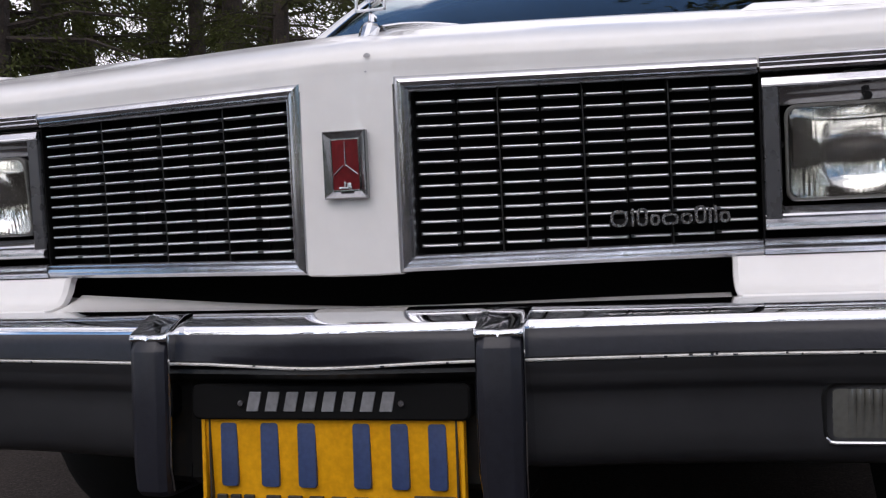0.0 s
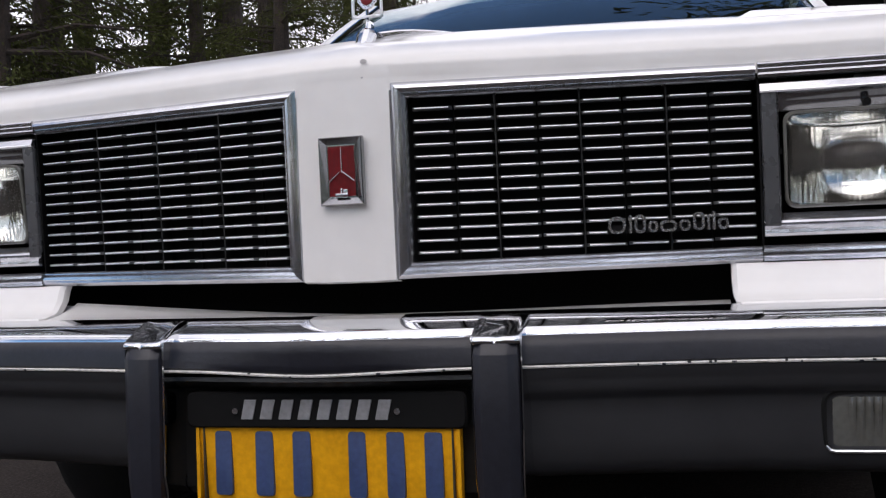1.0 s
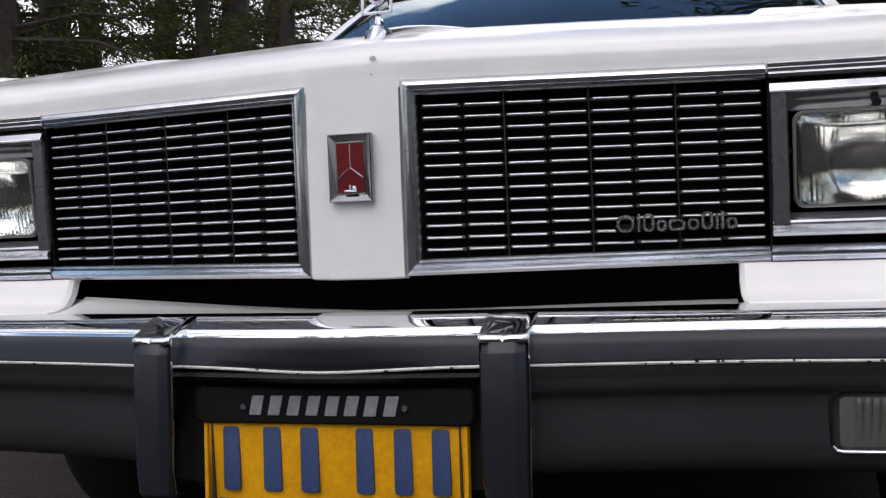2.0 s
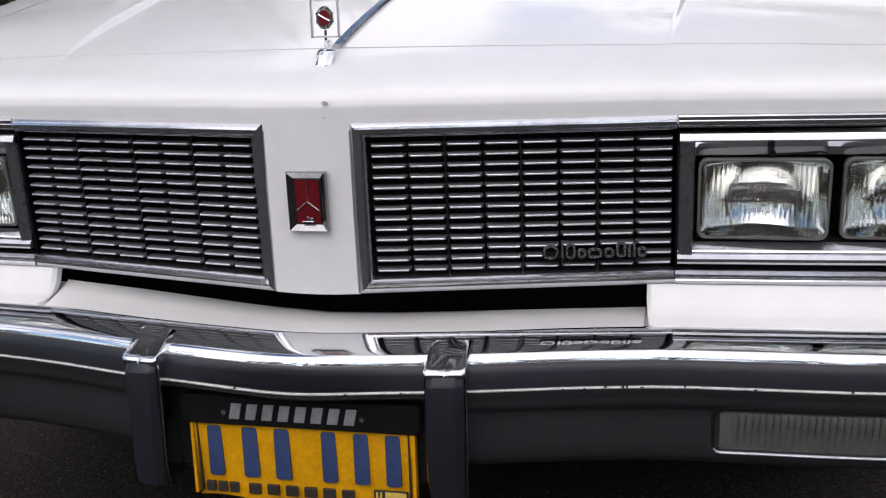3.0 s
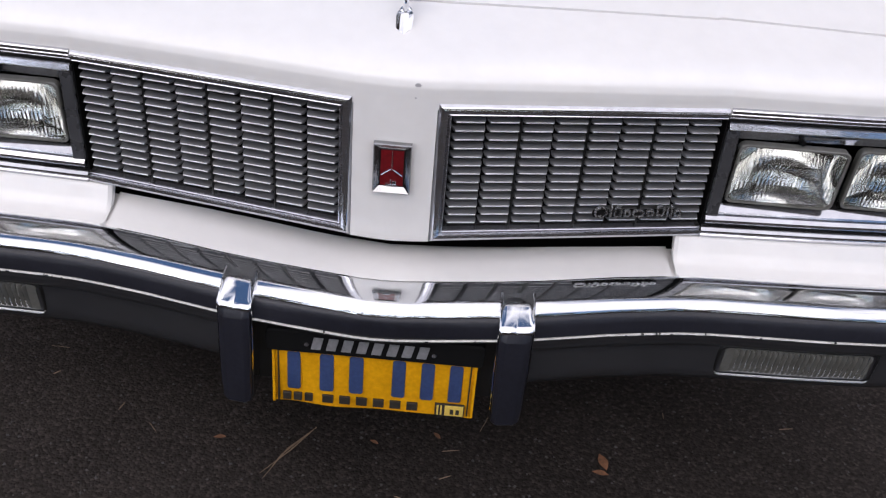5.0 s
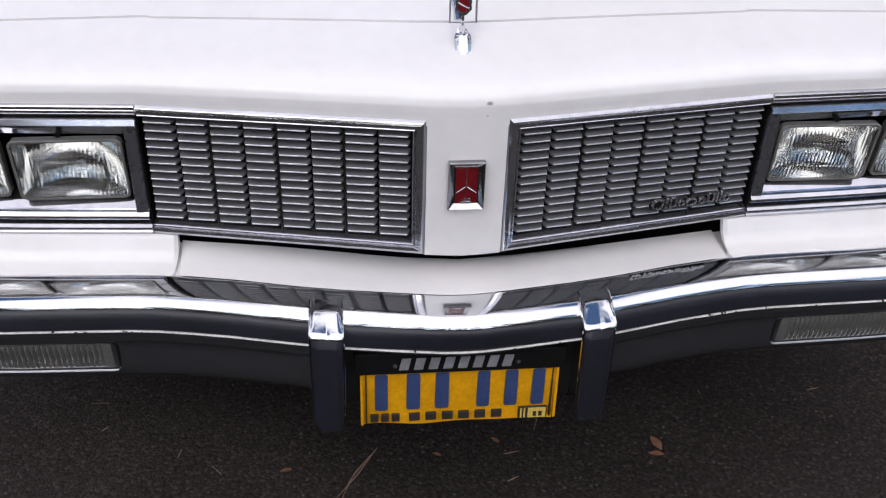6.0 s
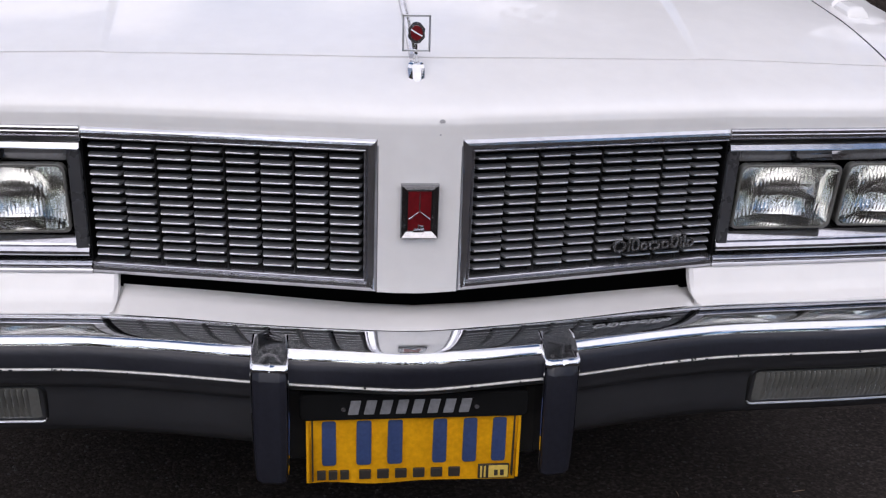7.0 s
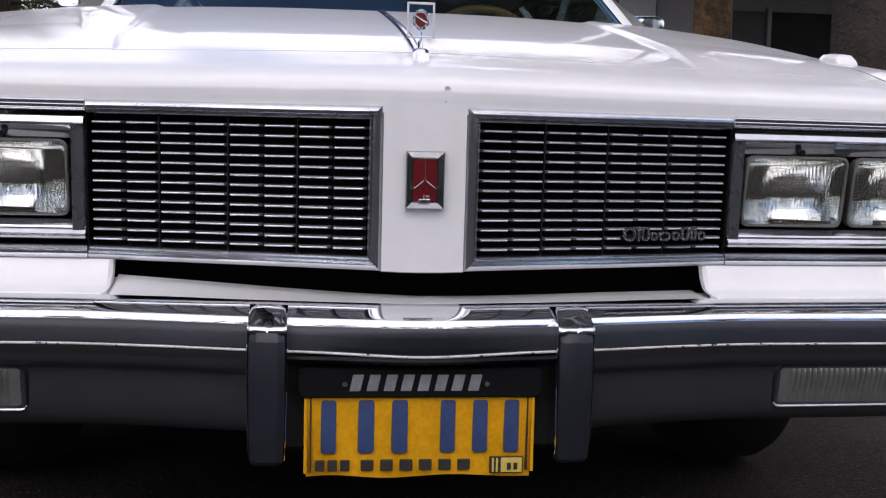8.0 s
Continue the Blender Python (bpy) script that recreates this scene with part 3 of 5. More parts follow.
for side in (-1, 1):
    bm = bmesh.new()
    rings = []
    for a, d in FRAME_PROFILE:
        rings.append([on_grille(side, G_W, a, d), on_grille(side, a, a, d), on_grille(side, a, G_H - a, d), on_grille(side, G_W, G_H - a, d)])
    vs = grid(bm, rings)
    cap(bm, [r[0] for r in vs])
    cap(bm, [r[3] for r in vs][::-1])
    grille = part("grille", bm, BRIGHT, car, "bright metal grille frame round black louvres")
    bm = bmesh.new()
    bm.faces.new([bm.verts.new(on_grille(side, a, b, -0.030)) for a, b in ((0.002, 0.002), (G_W - 0.002, 0.002), (G_W - 0.002, G_H - 0.002), (0.002, G_H - 0.002))])
    part("backing", bm, BLACK, grille, "black backing")
    bm = bmesh.new()
    vs = grid(bm, [[(side * x, face_y(0.4705) + 0.017 * (0.772 - z) / 0.225 + d, z) for x, d in ((0.4696, 0.06), (0.4696, 0.005), (0.4718, 0.005), (0.4718, 0.06))] for z in (0.566, 0.757)])
    cap(bm, vs[0])
    cap(bm, vs[1][::-1])
    part("end_plate", bm, BLACK, grille)
    turn = math.atan2((G_TOP_OUT - G_TOP_IN).y, (G_TOP_OUT - G_TOP_IN).x) * side
    for j in range(SLAT_ROWS):
        for i in range(SLAT_COLS):
            p = on_grille(side, MARGIN + PITCH_X * (i + 0.5), MARGIN + 0.002 + PITCH_Z * (j + 0.5), -0.006)
            m = Matrix.Translation(p) @ Matrix.Rotation(turn + random.gauss(0, 0.004), 4, "Z") @ Matrix.Rotation(random.gauss(0, 0.006), 4, "X")
            shared("louvre", LOUVRE, grille, m)
    for i in range(1, SLAT_COLS):
        d = -0.010 if i % 2 == 0 else -0.0265
        h = 0.0009
        bm = bmesh.new()
        a = MARGIN + PITCH_X * i
        rows = [[on_grille(side, a - h, b, d), on_grille(side, a + h, b, d), on_grille(side, a + h, b, d - 0.02), on_grille(side, a - h, b, d - 0.02)] for b in (0.018, G_H - 0.018)]
        grid(bm, rows, True)
        part("rib", bm, SATIN if i % 2 == 0 else BLACK, grille)

# maker's badge on one grille: a row of plain raised bars on a carrier
badge_bars = [(0.0, 0.020, 0.020), (0.0235, 0.0035, 0.021), (0.0295, 0.013, 0.021), (0.0450, 0.011, 0.0135), (0.0580, 0.019, 0.0135), (0.0795, 0.013, 0.0135), (0.0950, 0.013, 0.021), (0.1105, 0.0035, 0.018), (0.1165, 0.0035, 0.021), (0.1225, 0.012, 0.0135)]
bm = bmesh.new()
B0, BB = 0.2440, 0.1880
pts = rounded_rect(0.136, 0.010, 0.003)
rows = [[on_grille(1, B0 + 0.0670 + x, BB - 0.005 - z, d) for x, z in pts] for d in (-0.004, 0.002)]
vs = grid(bm, rows, True)
cap(bm, vs[1])
badge = part("maker_badge", bm, BLACK, car, "chrome lettering badge shown as plain bars", True)
for x0, w, h in badge_bars:
    bm = bmesh.new()
    stroke = 0.0034

    def badge_ring(ww, hh, d):
        return [on_grille(1, B0 + x0 + w / 2 + x, BB - h / 2 - z, d) for x, z in rounded_rect(ww, hh, max(0.0004, min(ww, hh) * 0.42))]

    if w < 0.006:
        vs = grid(bm, [badge_ring(w, h, 0.001), badge_ring(w, h, 0.005), badge_ring(w * 0.7, h * 0.93, 0.0062)], True)
        cap(bm, vs[-1])
    else:
        grid(bm, [badge_ring(w, h, 0.001), badge_ring(w, h, 0.005), badge_ring(w - 0.001, h - 0.001, 0.0060), badge_ring(w - 2 * stroke + 0.001, h - 2 * stroke + 0.001, 0.0060), badge_ring(w - 2 * stroke, h - 2 * stroke, 0.005), badge_ring(w - 2 * stroke, h - 2 * stroke, 0.001)], True)
    part("badge_bar", bm, BADGE, badge, "", True)

# ---- emblem on the nose ----
bm = bmesh.new()
EY, EZ0, EZ1, EH = 0.0620, 0.6300, 0.7095, 0.0268
rings = []
for a, d in ((0, -0.004), (0.0, 0.004), (0.0012, 0.0062), (0.0088, 0.0005), (0.0096, 0.0005), (0.0100, 0.0012), (0.0106, 0.0012), (0.0107, -0.001)):
    rings.append([(-EH + a, EY - d + 0.004, EZ0 + a), (EH - a, EY - d + 0.004, EZ0 + a), (EH - a, EY - d, EZ1 - a), (-EH + a, EY - d, EZ1 - a)])
grid(bm, rings, True)
emblem = part("emblem", bm, EMBLEM_METAL, car, "red rectangular emblem in a chrome frame")
bm = bmesh.new()
a = 0.0106
bm.faces.new([bm.verts.new(p) for p in ((-EH + a, EY + 0.003, EZ0 + a), (EH - a, EY + 0.003, EZ0 + a), (EH - a, EY - 0.001, EZ1 - a), (-EH + a, EY - 0.001, EZ1 - a))])
part("emblem_field", bm, RED, emblem, "deep red enamel")
for p0, p1, r in (((0, 0.6975), (0, 0.668), 0.0008), ((-0.0015, 0.669), (-0.0150, 0.658), 0.0009), ((0.0015, 0.669), (0.0150, 0.658), 0.0009)):
    bm = bmesh.new()
    tube(bm, [(p0[0], EY - 0.0016, p0[1]), (p1[0], EY + 0.0006, p1[1])], [r * 0.7, r], 6)
    part("emblem_line", bm, BRIGHT, emblem)
bm = bmesh.new()
box(bm, -0.0085, 0.0075, EY - 0.0002, EY + 0.0035, 0.6412, 0.6438, 0.0005)
box(bm, -0.0022, 0.0, EY + 0.0004, EY + 0.0035, 0.6438, 0.6500, 0.0005)
box(bm, 0.0012, 0.0066, EY + 0.0004, EY + 0.0035, 0.6438, 0.6484, 0.0005)
part("emblem_mark", bm, BRIGHT, emblem)

# ---- hood ornament ----
bm = bmesh.new()
OZ, OY = 0.8445, 0.163
rows = [[(w * 0.5 * a, OY + y0 + 0.014 * b, z) for a, b in ((-1, 0.3), (-0.5, -0.2), (0, -0.4), (0.5, -0.2), (1, 0.3), (0.8, 1.3), (-0.8, 1.3))] for z, w, y0 in ((OZ - 0.010, 0.0120, -0.017), (OZ - 0.0045, 0.0225, -0.0125), (OZ + 0.009, 0.0245, -0.002), (OZ + 0.0135, 0.0225, 0.002), (OZ + 0.0158, 0.0175, 0.0045), (OZ + 0.0166, 0.0080, 0.007), (OZ + 0.0245, 0.0070, 0.008), (OZ + 0.0275, 0.006, 0.008))]
vs = grid(bm, rows, True)
cap(bm, vs[-1])
ornament = part("hood_ornament", bm, CHROME, car, "stand-up chrome hood ornament with a red disc")
for (x0, z0), (x1, z1) in (((-0.019, 0.877), (0.019, 0.877)), ((-0.019, 0.926), (0.019, 0.926)), ((-0.019, 0.877), (-0.019, 0.926)), ((0.019, 0.877), (0.019, 0.926))):
    bm = bmesh.new()
    box(bm, min(x0, x1) - 0.0014, max(x0, x1) + 0.0014, 0.170, 0.175, min(z0, z1) - 0.0014, max(z0, z1) + 0.0014, 0.0005)
    part("ornament_frame", bm, EDGE, ornament)
bm = bmesh.new()
tube(bm, [(0, 0.1725, 0.872), (0, 0.1725, 0.886)], 0.002, 6)
part("ornament_stem", bm, CHROME, ornament)
bm = bmesh.new()
pts = [((0.0135 if k % 2 else 0.0115) * math.cos(math.pi * k / 8), 0.0155 * math.sin(math.pi * k / 8)) for k in range(16)]
rows = [[(x, 0.1725 + d, 0.902 + z) for x, z in pts] for d in (-0.002, 0.002)]
vs = grid(bm, rows, True)
cap(bm, vs[0])
cap(bm, vs[1])
part("ornament_shield", bm, BRIGHT, ornament)
bm = bmesh.new()
pts = [(0.0085 * math.cos(math.pi * k / 10), 0.0105 * math.sin(math.pi * k / 10)) for k in range(20)]
rows = [[(x, 0.1725 + d, 0.902 + z) for x, z in pts] for d in (-0.0035, 0.0035)]
vs = grid(bm, rows, True)
cap(bm, vs[0])
cap(bm, vs[1])
part("ornament_disc", bm, RED, ornament, "red enamel disc", True)
bm = bmesh.new()
tube(bm, [(-0.008, 0.1685, 0.907), (0, 0.1680, 0.902), (0.008, 0.1685, 0.898)], 0.0012, 6)
part("ornament_bar", bm, BRIGHT, ornament)

# ---- headlights, bezels and mouldings ----
LAMP_W, LAMP_H, LAMP_Z = 0.163, 0.108, 0.6618


for s in (-1, 1):
    def lean_y(x, z):
        return face_y(x) + 0.017 * (0.772 - z) / 0.225

    def bar(name, section, x_in, x_out, parent, label=""):
        bm = bmesh.new()
        rows = [[(s * x, lean_y(x, z) + dy, z) for dy, z in section] for x in [x_in + (x_out - x_in) * k / 10 for k in range(11)]]
        vs = grid(bm, rows)
        cap(bm, vs[0])
        cap(bm, vs[-1][::-1])
        return part(name, bm, BRIGHT, parent, label)

    bar("upper_moulding", [(0.012, 0.7730), (0.0010, 0.7727), (-0.0030, 0.7712), (-0.0042, 0.7694), (-0.0040, 0.7650), (-0.0048, 0.7638), (-0.0042, 0.7600), (-0.0015, 0.7582), (-0.0005, 0.7568), (0.0, 0.7553), (0.02, 0.7545)], 0.4705, 0.905, car)
    bar("lower_moulding", [(0.03, 0.5675), (0.0005, 0.5665), (-0.0050, 0.5620), (-0.0055, 0.5590), (-0.0030, 0.5570), (-0.0030, 0.5555), (-0.0045, 0.5535), (-0.0030, 0.5490), (0.02, 0.5475)], 0.4705, 0.905, car)
    bezel = bar("headlight_bezel", [(0.03, 0.7492), (0.0010, 0.7488), (-0.0016, 0.7474), (-0.0052, 0.7402), (-0.0056, 0.7390), (-0.0035, 0.7372), (0.004, 0.7360), (0.0085, 0.7290), (0.0120, 0.7185), (0.0135, 0.7172), (0.045, 0.7168)], 0.4725, 0.872, car, "bright metal bezel round paired headlights")
    bar("bezel_shelf", [(0.045, 0.6040), (0.013, 0.6030), (0.002, 0.5940), (0.0005, 0.5915), (0.0030, 0.5895), (-0.0010, 0.5885), (-0.0060, 0.5835), (-0.0065, 0.5795), (-0.0045, 0.5765), (0.0, 0.5755), (0.03, 0.5750)], 0.4725, 0.872, bezel)
    for x_a, sign in ((0.4725, 1), (0.872, -1)):
        bm = bmesh.new()
        rows = []
        for z in (0.5770, 0.5840, 0.60, 0.64, 0.68, 0.72, 0.738, 0.7460):
            rows.append([(s * (x_a + sign * a), lean_y(x_a, z) + d, z) for a, d in ((0, 0.03), (0.0, 0.002), (0.0015, -0.001), (0.0030, -0.0012), (0.0160, -0.0008), (0.0172, -0.0009), (0.0186, 0.0016), (0.0194, 0.006), (0.0200, 0.05))])
        vs = grid(bm, rows)
        cap(bm, vs[0])
        cap(bm, vs[-1][::-1])
        part("bezel_side", bm, BEZEL, bezel, "dulled metal bezel side")
    bm = bmesh.new()
    box(bm, min(s * 0.475, s * 0.87), max(s * 0.475, s * 0.87), 0.247, 0.257, 0.58, 0.75)
    part("lamp_bucket", bm, BLACK, bezel)
    for k in range(2):
        cx = s * (0.5775 + k * 0.1775)
        ly = 0.1550 + 0.012 * k

        def lamp_point(x, y, z):
            return (cx + x, ly + y - 0.17 * z, LAMP_Z + z)

        bm = bmesh.new()
        rings = []
        for q, dy in ((1.0, 0.012), (1.0, -0.001), (0.985, -0.003), (0.955, -0.003), (0.95, 0.004)):
            rings.append([lamp_point(x, dy, z) for x, z in [(a * (1 - (1 - q) * 1.0), b * (1 - (1 - q) * 1.5)) for a, b in rounded_rect(LAMP_W, LAMP_H, 0.012)]])
        grid(bm, rings, True)
        lamp = part("headlight", bm, LAMP_RIM, car, "rectangular sealed-beam headlight with fluted glass")
        # reflector: a bowl cut off by flat walls
        bm = bmesh.new()
        rows = []
        for j in range(19):
            v = (j / 18 * 2 - 1)
            row = []
            for i in range(29):
                u = (i / 28 * 2 - 1)
                x, z = u * LAMP_W * 0.475, v * LAMP_H * 0.465
                depth = max(0.0, 0.068 - 7.6 * (x * x + z * z)) if abs(v) < 0.99 and abs(u) < 0.99 else 0.0
                row.append(lamp_point(x, 0.006 + depth, z))
            rows.append(row)
        grid(bm, rows)
        part("reflector", bm, REFLECTOR, lamp, "", 50)
        # glass: smooth outside, fluted inside
        bm = bmesh.new()
        nx, nz = 54, 22
        sheets = []
        for inner in (0, 1):
            rows = []
            for j in range(nz + 1):
                v = j / nz * 2 - 1
                row = []
                for i in range(nx + 1):
                    u = i / nx * 2 - 1
                    bulge = 0.0055 * (1 - u * u) * (1 - v * v)
                    flute = 0.0
                    if inner and 0 < i < nx and 0 < j < nz:
                        if -0.5 < v < 0.05 and abs(u) < 0.55:
                            flute = 0.0010 * (i % 2)
                        elif v < -0.25 and abs(u) > 0.6:
                            flute = 0.0007 * (i % 2)
                        elif v > 0.62 and abs(u) < 0.5:
                            flute = 0.0005 * (i % 2)
                        else:
                            flute = 0.0004 * math.sin(5 * u + 3 * v) + 0.00035 * (i % 2)
                        if 0.30 < v < 0.42 and abs(u) < 0.45:
                            flute += 0.0016
                    row.append(lamp_point(u * LAMP_W * 0.478, -0.0008 - bulge + (0.0030 + flute if inner else 0), v * LAMP_H * 0.466))
                rows.append(row)
            sheets.append(grid(bm, rows))
        a, b = sheets
        rim_a = a[0][:-1] + [r[-1] for r in a[:-1]] + a[-1][:0:-1] + [r[0] for r in a[:0:-1]]
        rim_b = b[0][:-1] + [r[-1] for r in b[:-1]] + b[-1][:0:-1] + [r[0] for r in b[:0:-1]]
        for k in range(len(rim_a)):
            q = (k + 1) % len(rim_a)
            bm.faces.new((rim_a[k], rim_b[k], rim_b[q], rim_a[q]))
        glass = part("lamp_glass", bm, LENS, lamp, "clear fluted glass")
        glass.visible_shadow = False
    # adjusting screws
    for x, z in ((0.586, 0.7215), (0.4905, 0.672)):
        bm = bmesh.new()
        tube(bm, [(s * x, 0.150, z), (s * x, 0.162, z)], 0.0045, 8)
        part("adjuster_screw", bm, BLACK, bezel)

# ---- white fascia between bumper and lamps ----
for s in (-1, 1):
    bm = bmesh.new()
    xs = [0.4345, 0.44, 0.47, 0.55, 0.65, 0.75, 0.85, 0.90, 0.94]
    rows = []
    for x in xs:
        y = face_y(x) + (0.014 if x > 0.436 else 0.02)
        slant = max(0.0, 1 - (x - 0.4345) / 0.03)
        rows.append([(s * (x + out * slant), y + dy, z) for out, dy, z in ((0, 0.02, 0.548), (0, 0.002, 0.5475), (0, -0.003, 0.541), (0, -0.008, 0.527), (0.001, -0.018, 0.5135), (0.002, -0.024, 0.5095), (0.004, -0.043, 0.5050), (0.004, -0.048, 0.490))])
    inner = [Vector(p) + Vector((-s * 0.001, 0.012, 0)) for p in rows[0]]
    grid(bm, [inner] + rows)
    part("lower_fascia", bm, PAINT, car, "", 40)

BUMPER = [(0, -0.0290), (0.03, -0.0275), (0.06, -0.0235), (0.09, -0.0190), (0.175, -0.0055), (0.24, 0.0075), (0.344, 0.0330), (0.41, 0.0460), (0.455, 0.0535), (0.50, 0.0575), (0.565, 0.0600), (0.68, 0.0635), (0.80, 0.0720), (0.88, 0.0880), (0.93, 0.115), (0.96, 0.17)]
BX = -0.006


def bumper_y(x):
    return lerp_table(BUMPER, abs(x))


xb = sorted({round(s * v, 4) for s in (-1, 1) for v in [0.0, 0.015, 0.03, 0.06, 0.09, 0.13, 0.175, 0.21, 0.24, 0.29, 0.344, 0.38, 0.41, 0.455, 0.48, 0.50, 0.565, 0.62, 0.68, 0.74, 0.80, 0.84, 0.88, 0.91, 0.93, 0.95, 0.96]})


def sweep(bm, xs, section, lift=0.0):
    rows = []
    for x in xs:
        k = min(1.0, abs(x) / 0.17)
        k = k * k * (3 - 2 * k) * lift
        row = []
        for dy, z in section:
            low = min(1.0, max(0.0, (0.4775 - z) / 0.034))
            row.append((BX + x, bumper_y(x) + dy - 0.0080 * k * low, z + 0.0052 * k * low))
        rows.append(row)
    vs = grid(bm, rows)
    return bm, vs


# filler panel, body coloured, behind the bumper
bm = bmesh.new()
FILLER_Y = [(-0.46, 0.179), (-0.42, 0.174), (-0.30, 0.165), (-0.20, 0.153), (-0.10, 0.137), (0, 0.130), (0.10, 0.139), (0.20, 0.152), (0.30, 0.167), (0.42, 0.186), (0.46, 0.192)]
FILLER_Z = [(-0.46, 0.5260), (-0.42, 0.5230), (-0.30, 0.5155), (-0.20, 0.5092), (-0.10, 0.5045), (0, 0.5010), (0.10, 0.5010), (0.20, 0.5028), (0.30, 0.5045), (0.42, 0.5058), (0.46, 0.5060)]
xf = sorted([v for v in xb if abs(v) < 0.42] + [q * v for q in (-1, 1) for v in (0.395, 0.421, 0.4315, 0.4330, 0.446, 0.46)])
rows = []
for x in xf:
    y0 = bumper_y(x) + 0.054
    y1, z1 = lerp_table(FILLER_Y, x), lerp_table(FILLER_Z, x)
    sunk = 0.0045 if abs(x) > 0.432 else 0.0
    row = [(x, y0 - 0.008, 0.492), (x, y0, 0.5026 - sunk)]
    for f in (0.08, 0.3, 0.6, 0.9):
        sag = 0.0012 * math.sin(math.pi * f)
        row.append((x, y0 + (y1 - y0) * f, 0.5032 + (z1 - 0.5032) * f ** 1.25 - sag - sunk))
    row += [(x, y1 - 0.002, z1 - 0.0002 - sunk), (x, y1, z1 - 0.0018 - sunk), (x, y1 + 0.001, z1 - 0.006 - sunk), (x, y1 + 0.03, z1 - 0.03)]
    rows.append(row)
grid(bm, rows)
part("filler_panel", bm, PAINT, car, "white filler strip behind the bumper", 40)

CHROME_TOP = [(0.060, 0.488), (0.057, 0.5025), (0.053, 0.5030)] + smooth_path([(0.052, 0.5030), (0.038, 0.5000), (0.024, 0.4963), (0.011, 0.4921), (0.0020, 0.4881), (-0.0014, 0.4854), (-0.0038, 0.4816), (-0.0048, 0.4780)], 4) + [(-0.002, 0.4765)]
bm = bmesh.new()
sweep(bm, xb, CHROME_TOP)
bumper = part("bumper", bm, CHROME, car, "chrome bumper with a dark rub strip and two guards", 50)
bm = bmesh.new()
sweep(bm, xb, [(0.0, 0.4787), (-0.0070, 0.4783), (-0.0098, 0.4745), (-0.0095, 0.4640), (-0.0085, 0.4520), (-0.0075, 0.4445), (-0.006, 0.4428), (0.004, 0.4425)], 1.0)
part("rub_strip", bm, VINYL, bumper, "dark grey vinyl rub strip", 40)
bm = bmesh.new()
sweep(bm, xb, [(0.002, 0.4424), (-0.0078, 0.4422), (-0.0086, 0.4408), (-0.0078, 0.4392), (0.002, 0.4390)], 1.0)
stripe = part("pin_stripe", bm, STRIPE, bumper, "thin scuffed white line")
rnd = random.Random(21)
for n in range(26):
    x = rnd.uniform(-0.75, 0.75)
    if abs(abs(x) - 0.203) < 0.035:
        continue
    k = min(1.0, abs(x) / 0.17)
    k = k * k * (3 - 2 * k)
    w, up = rnd.uniform(0.0008, 0.0028), rnd.uniform(-0.0012, 0.0012)
    y, z = bumper_y(x) - 0.0086 - 0.0080 * k, 0.4408 + 0.0052 * k + up
    bm = bmesh.new()
    box(bm, BX + x - w, BX + x + w, y - 0.0003, y + 0.003, z - rnd.uniform(0.0006, 0.0014), z + rnd.uniform(0.0006, 0.0014), 0.0002)
    part("paint_chip", bm, VINYL, stripe)
APRON = [(0.006, 0.4388), (-0.004, 0.4386), (-0.007, 0.432), (-0.005, 0.420), (0.0, 0.4120), (0.006, 0.4085), (0.008, 0.404), (0.011, 0.385), (0.014, 0.356), (0.019, 0.334), (0.028, 0.319), (0.048, 0.311), (0.10, 0.314)]
UNDERCUT = [(0.004, 0.4441), (-0.0135, 0.4439), (-0.0130, 0.4400), (-0.0085, 0.4330), (-0.0065, 0.4270)] + APRON[3:]
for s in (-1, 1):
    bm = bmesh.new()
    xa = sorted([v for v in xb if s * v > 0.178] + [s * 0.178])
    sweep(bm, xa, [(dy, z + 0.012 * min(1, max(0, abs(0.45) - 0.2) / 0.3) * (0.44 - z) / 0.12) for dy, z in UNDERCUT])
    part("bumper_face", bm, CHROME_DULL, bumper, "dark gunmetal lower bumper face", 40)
bm = bmesh.new()
xa = [v for v in xb if abs(v) < 0.178]
rows = [[(BX + x, y + bumper_y(x) * k, z) for y, z, k in ((0.006, 0.4388, 1), (-0.004, 0.4386, 1), (-0.005, 0.434, 1), (0.004, 0.428, 1), (0.012, 0.424, 0.3), (0.015, 0.416, 0), (0.016, 0.31, 0), (0.03, 0.30, 0), (0.10, 0.30, 0))] for x in [-0.178] + xa + [0.178]]
grid(bm, rows)
part("plate_recess", bm, SATIN, bumper, "black recess round the number plate", 40)

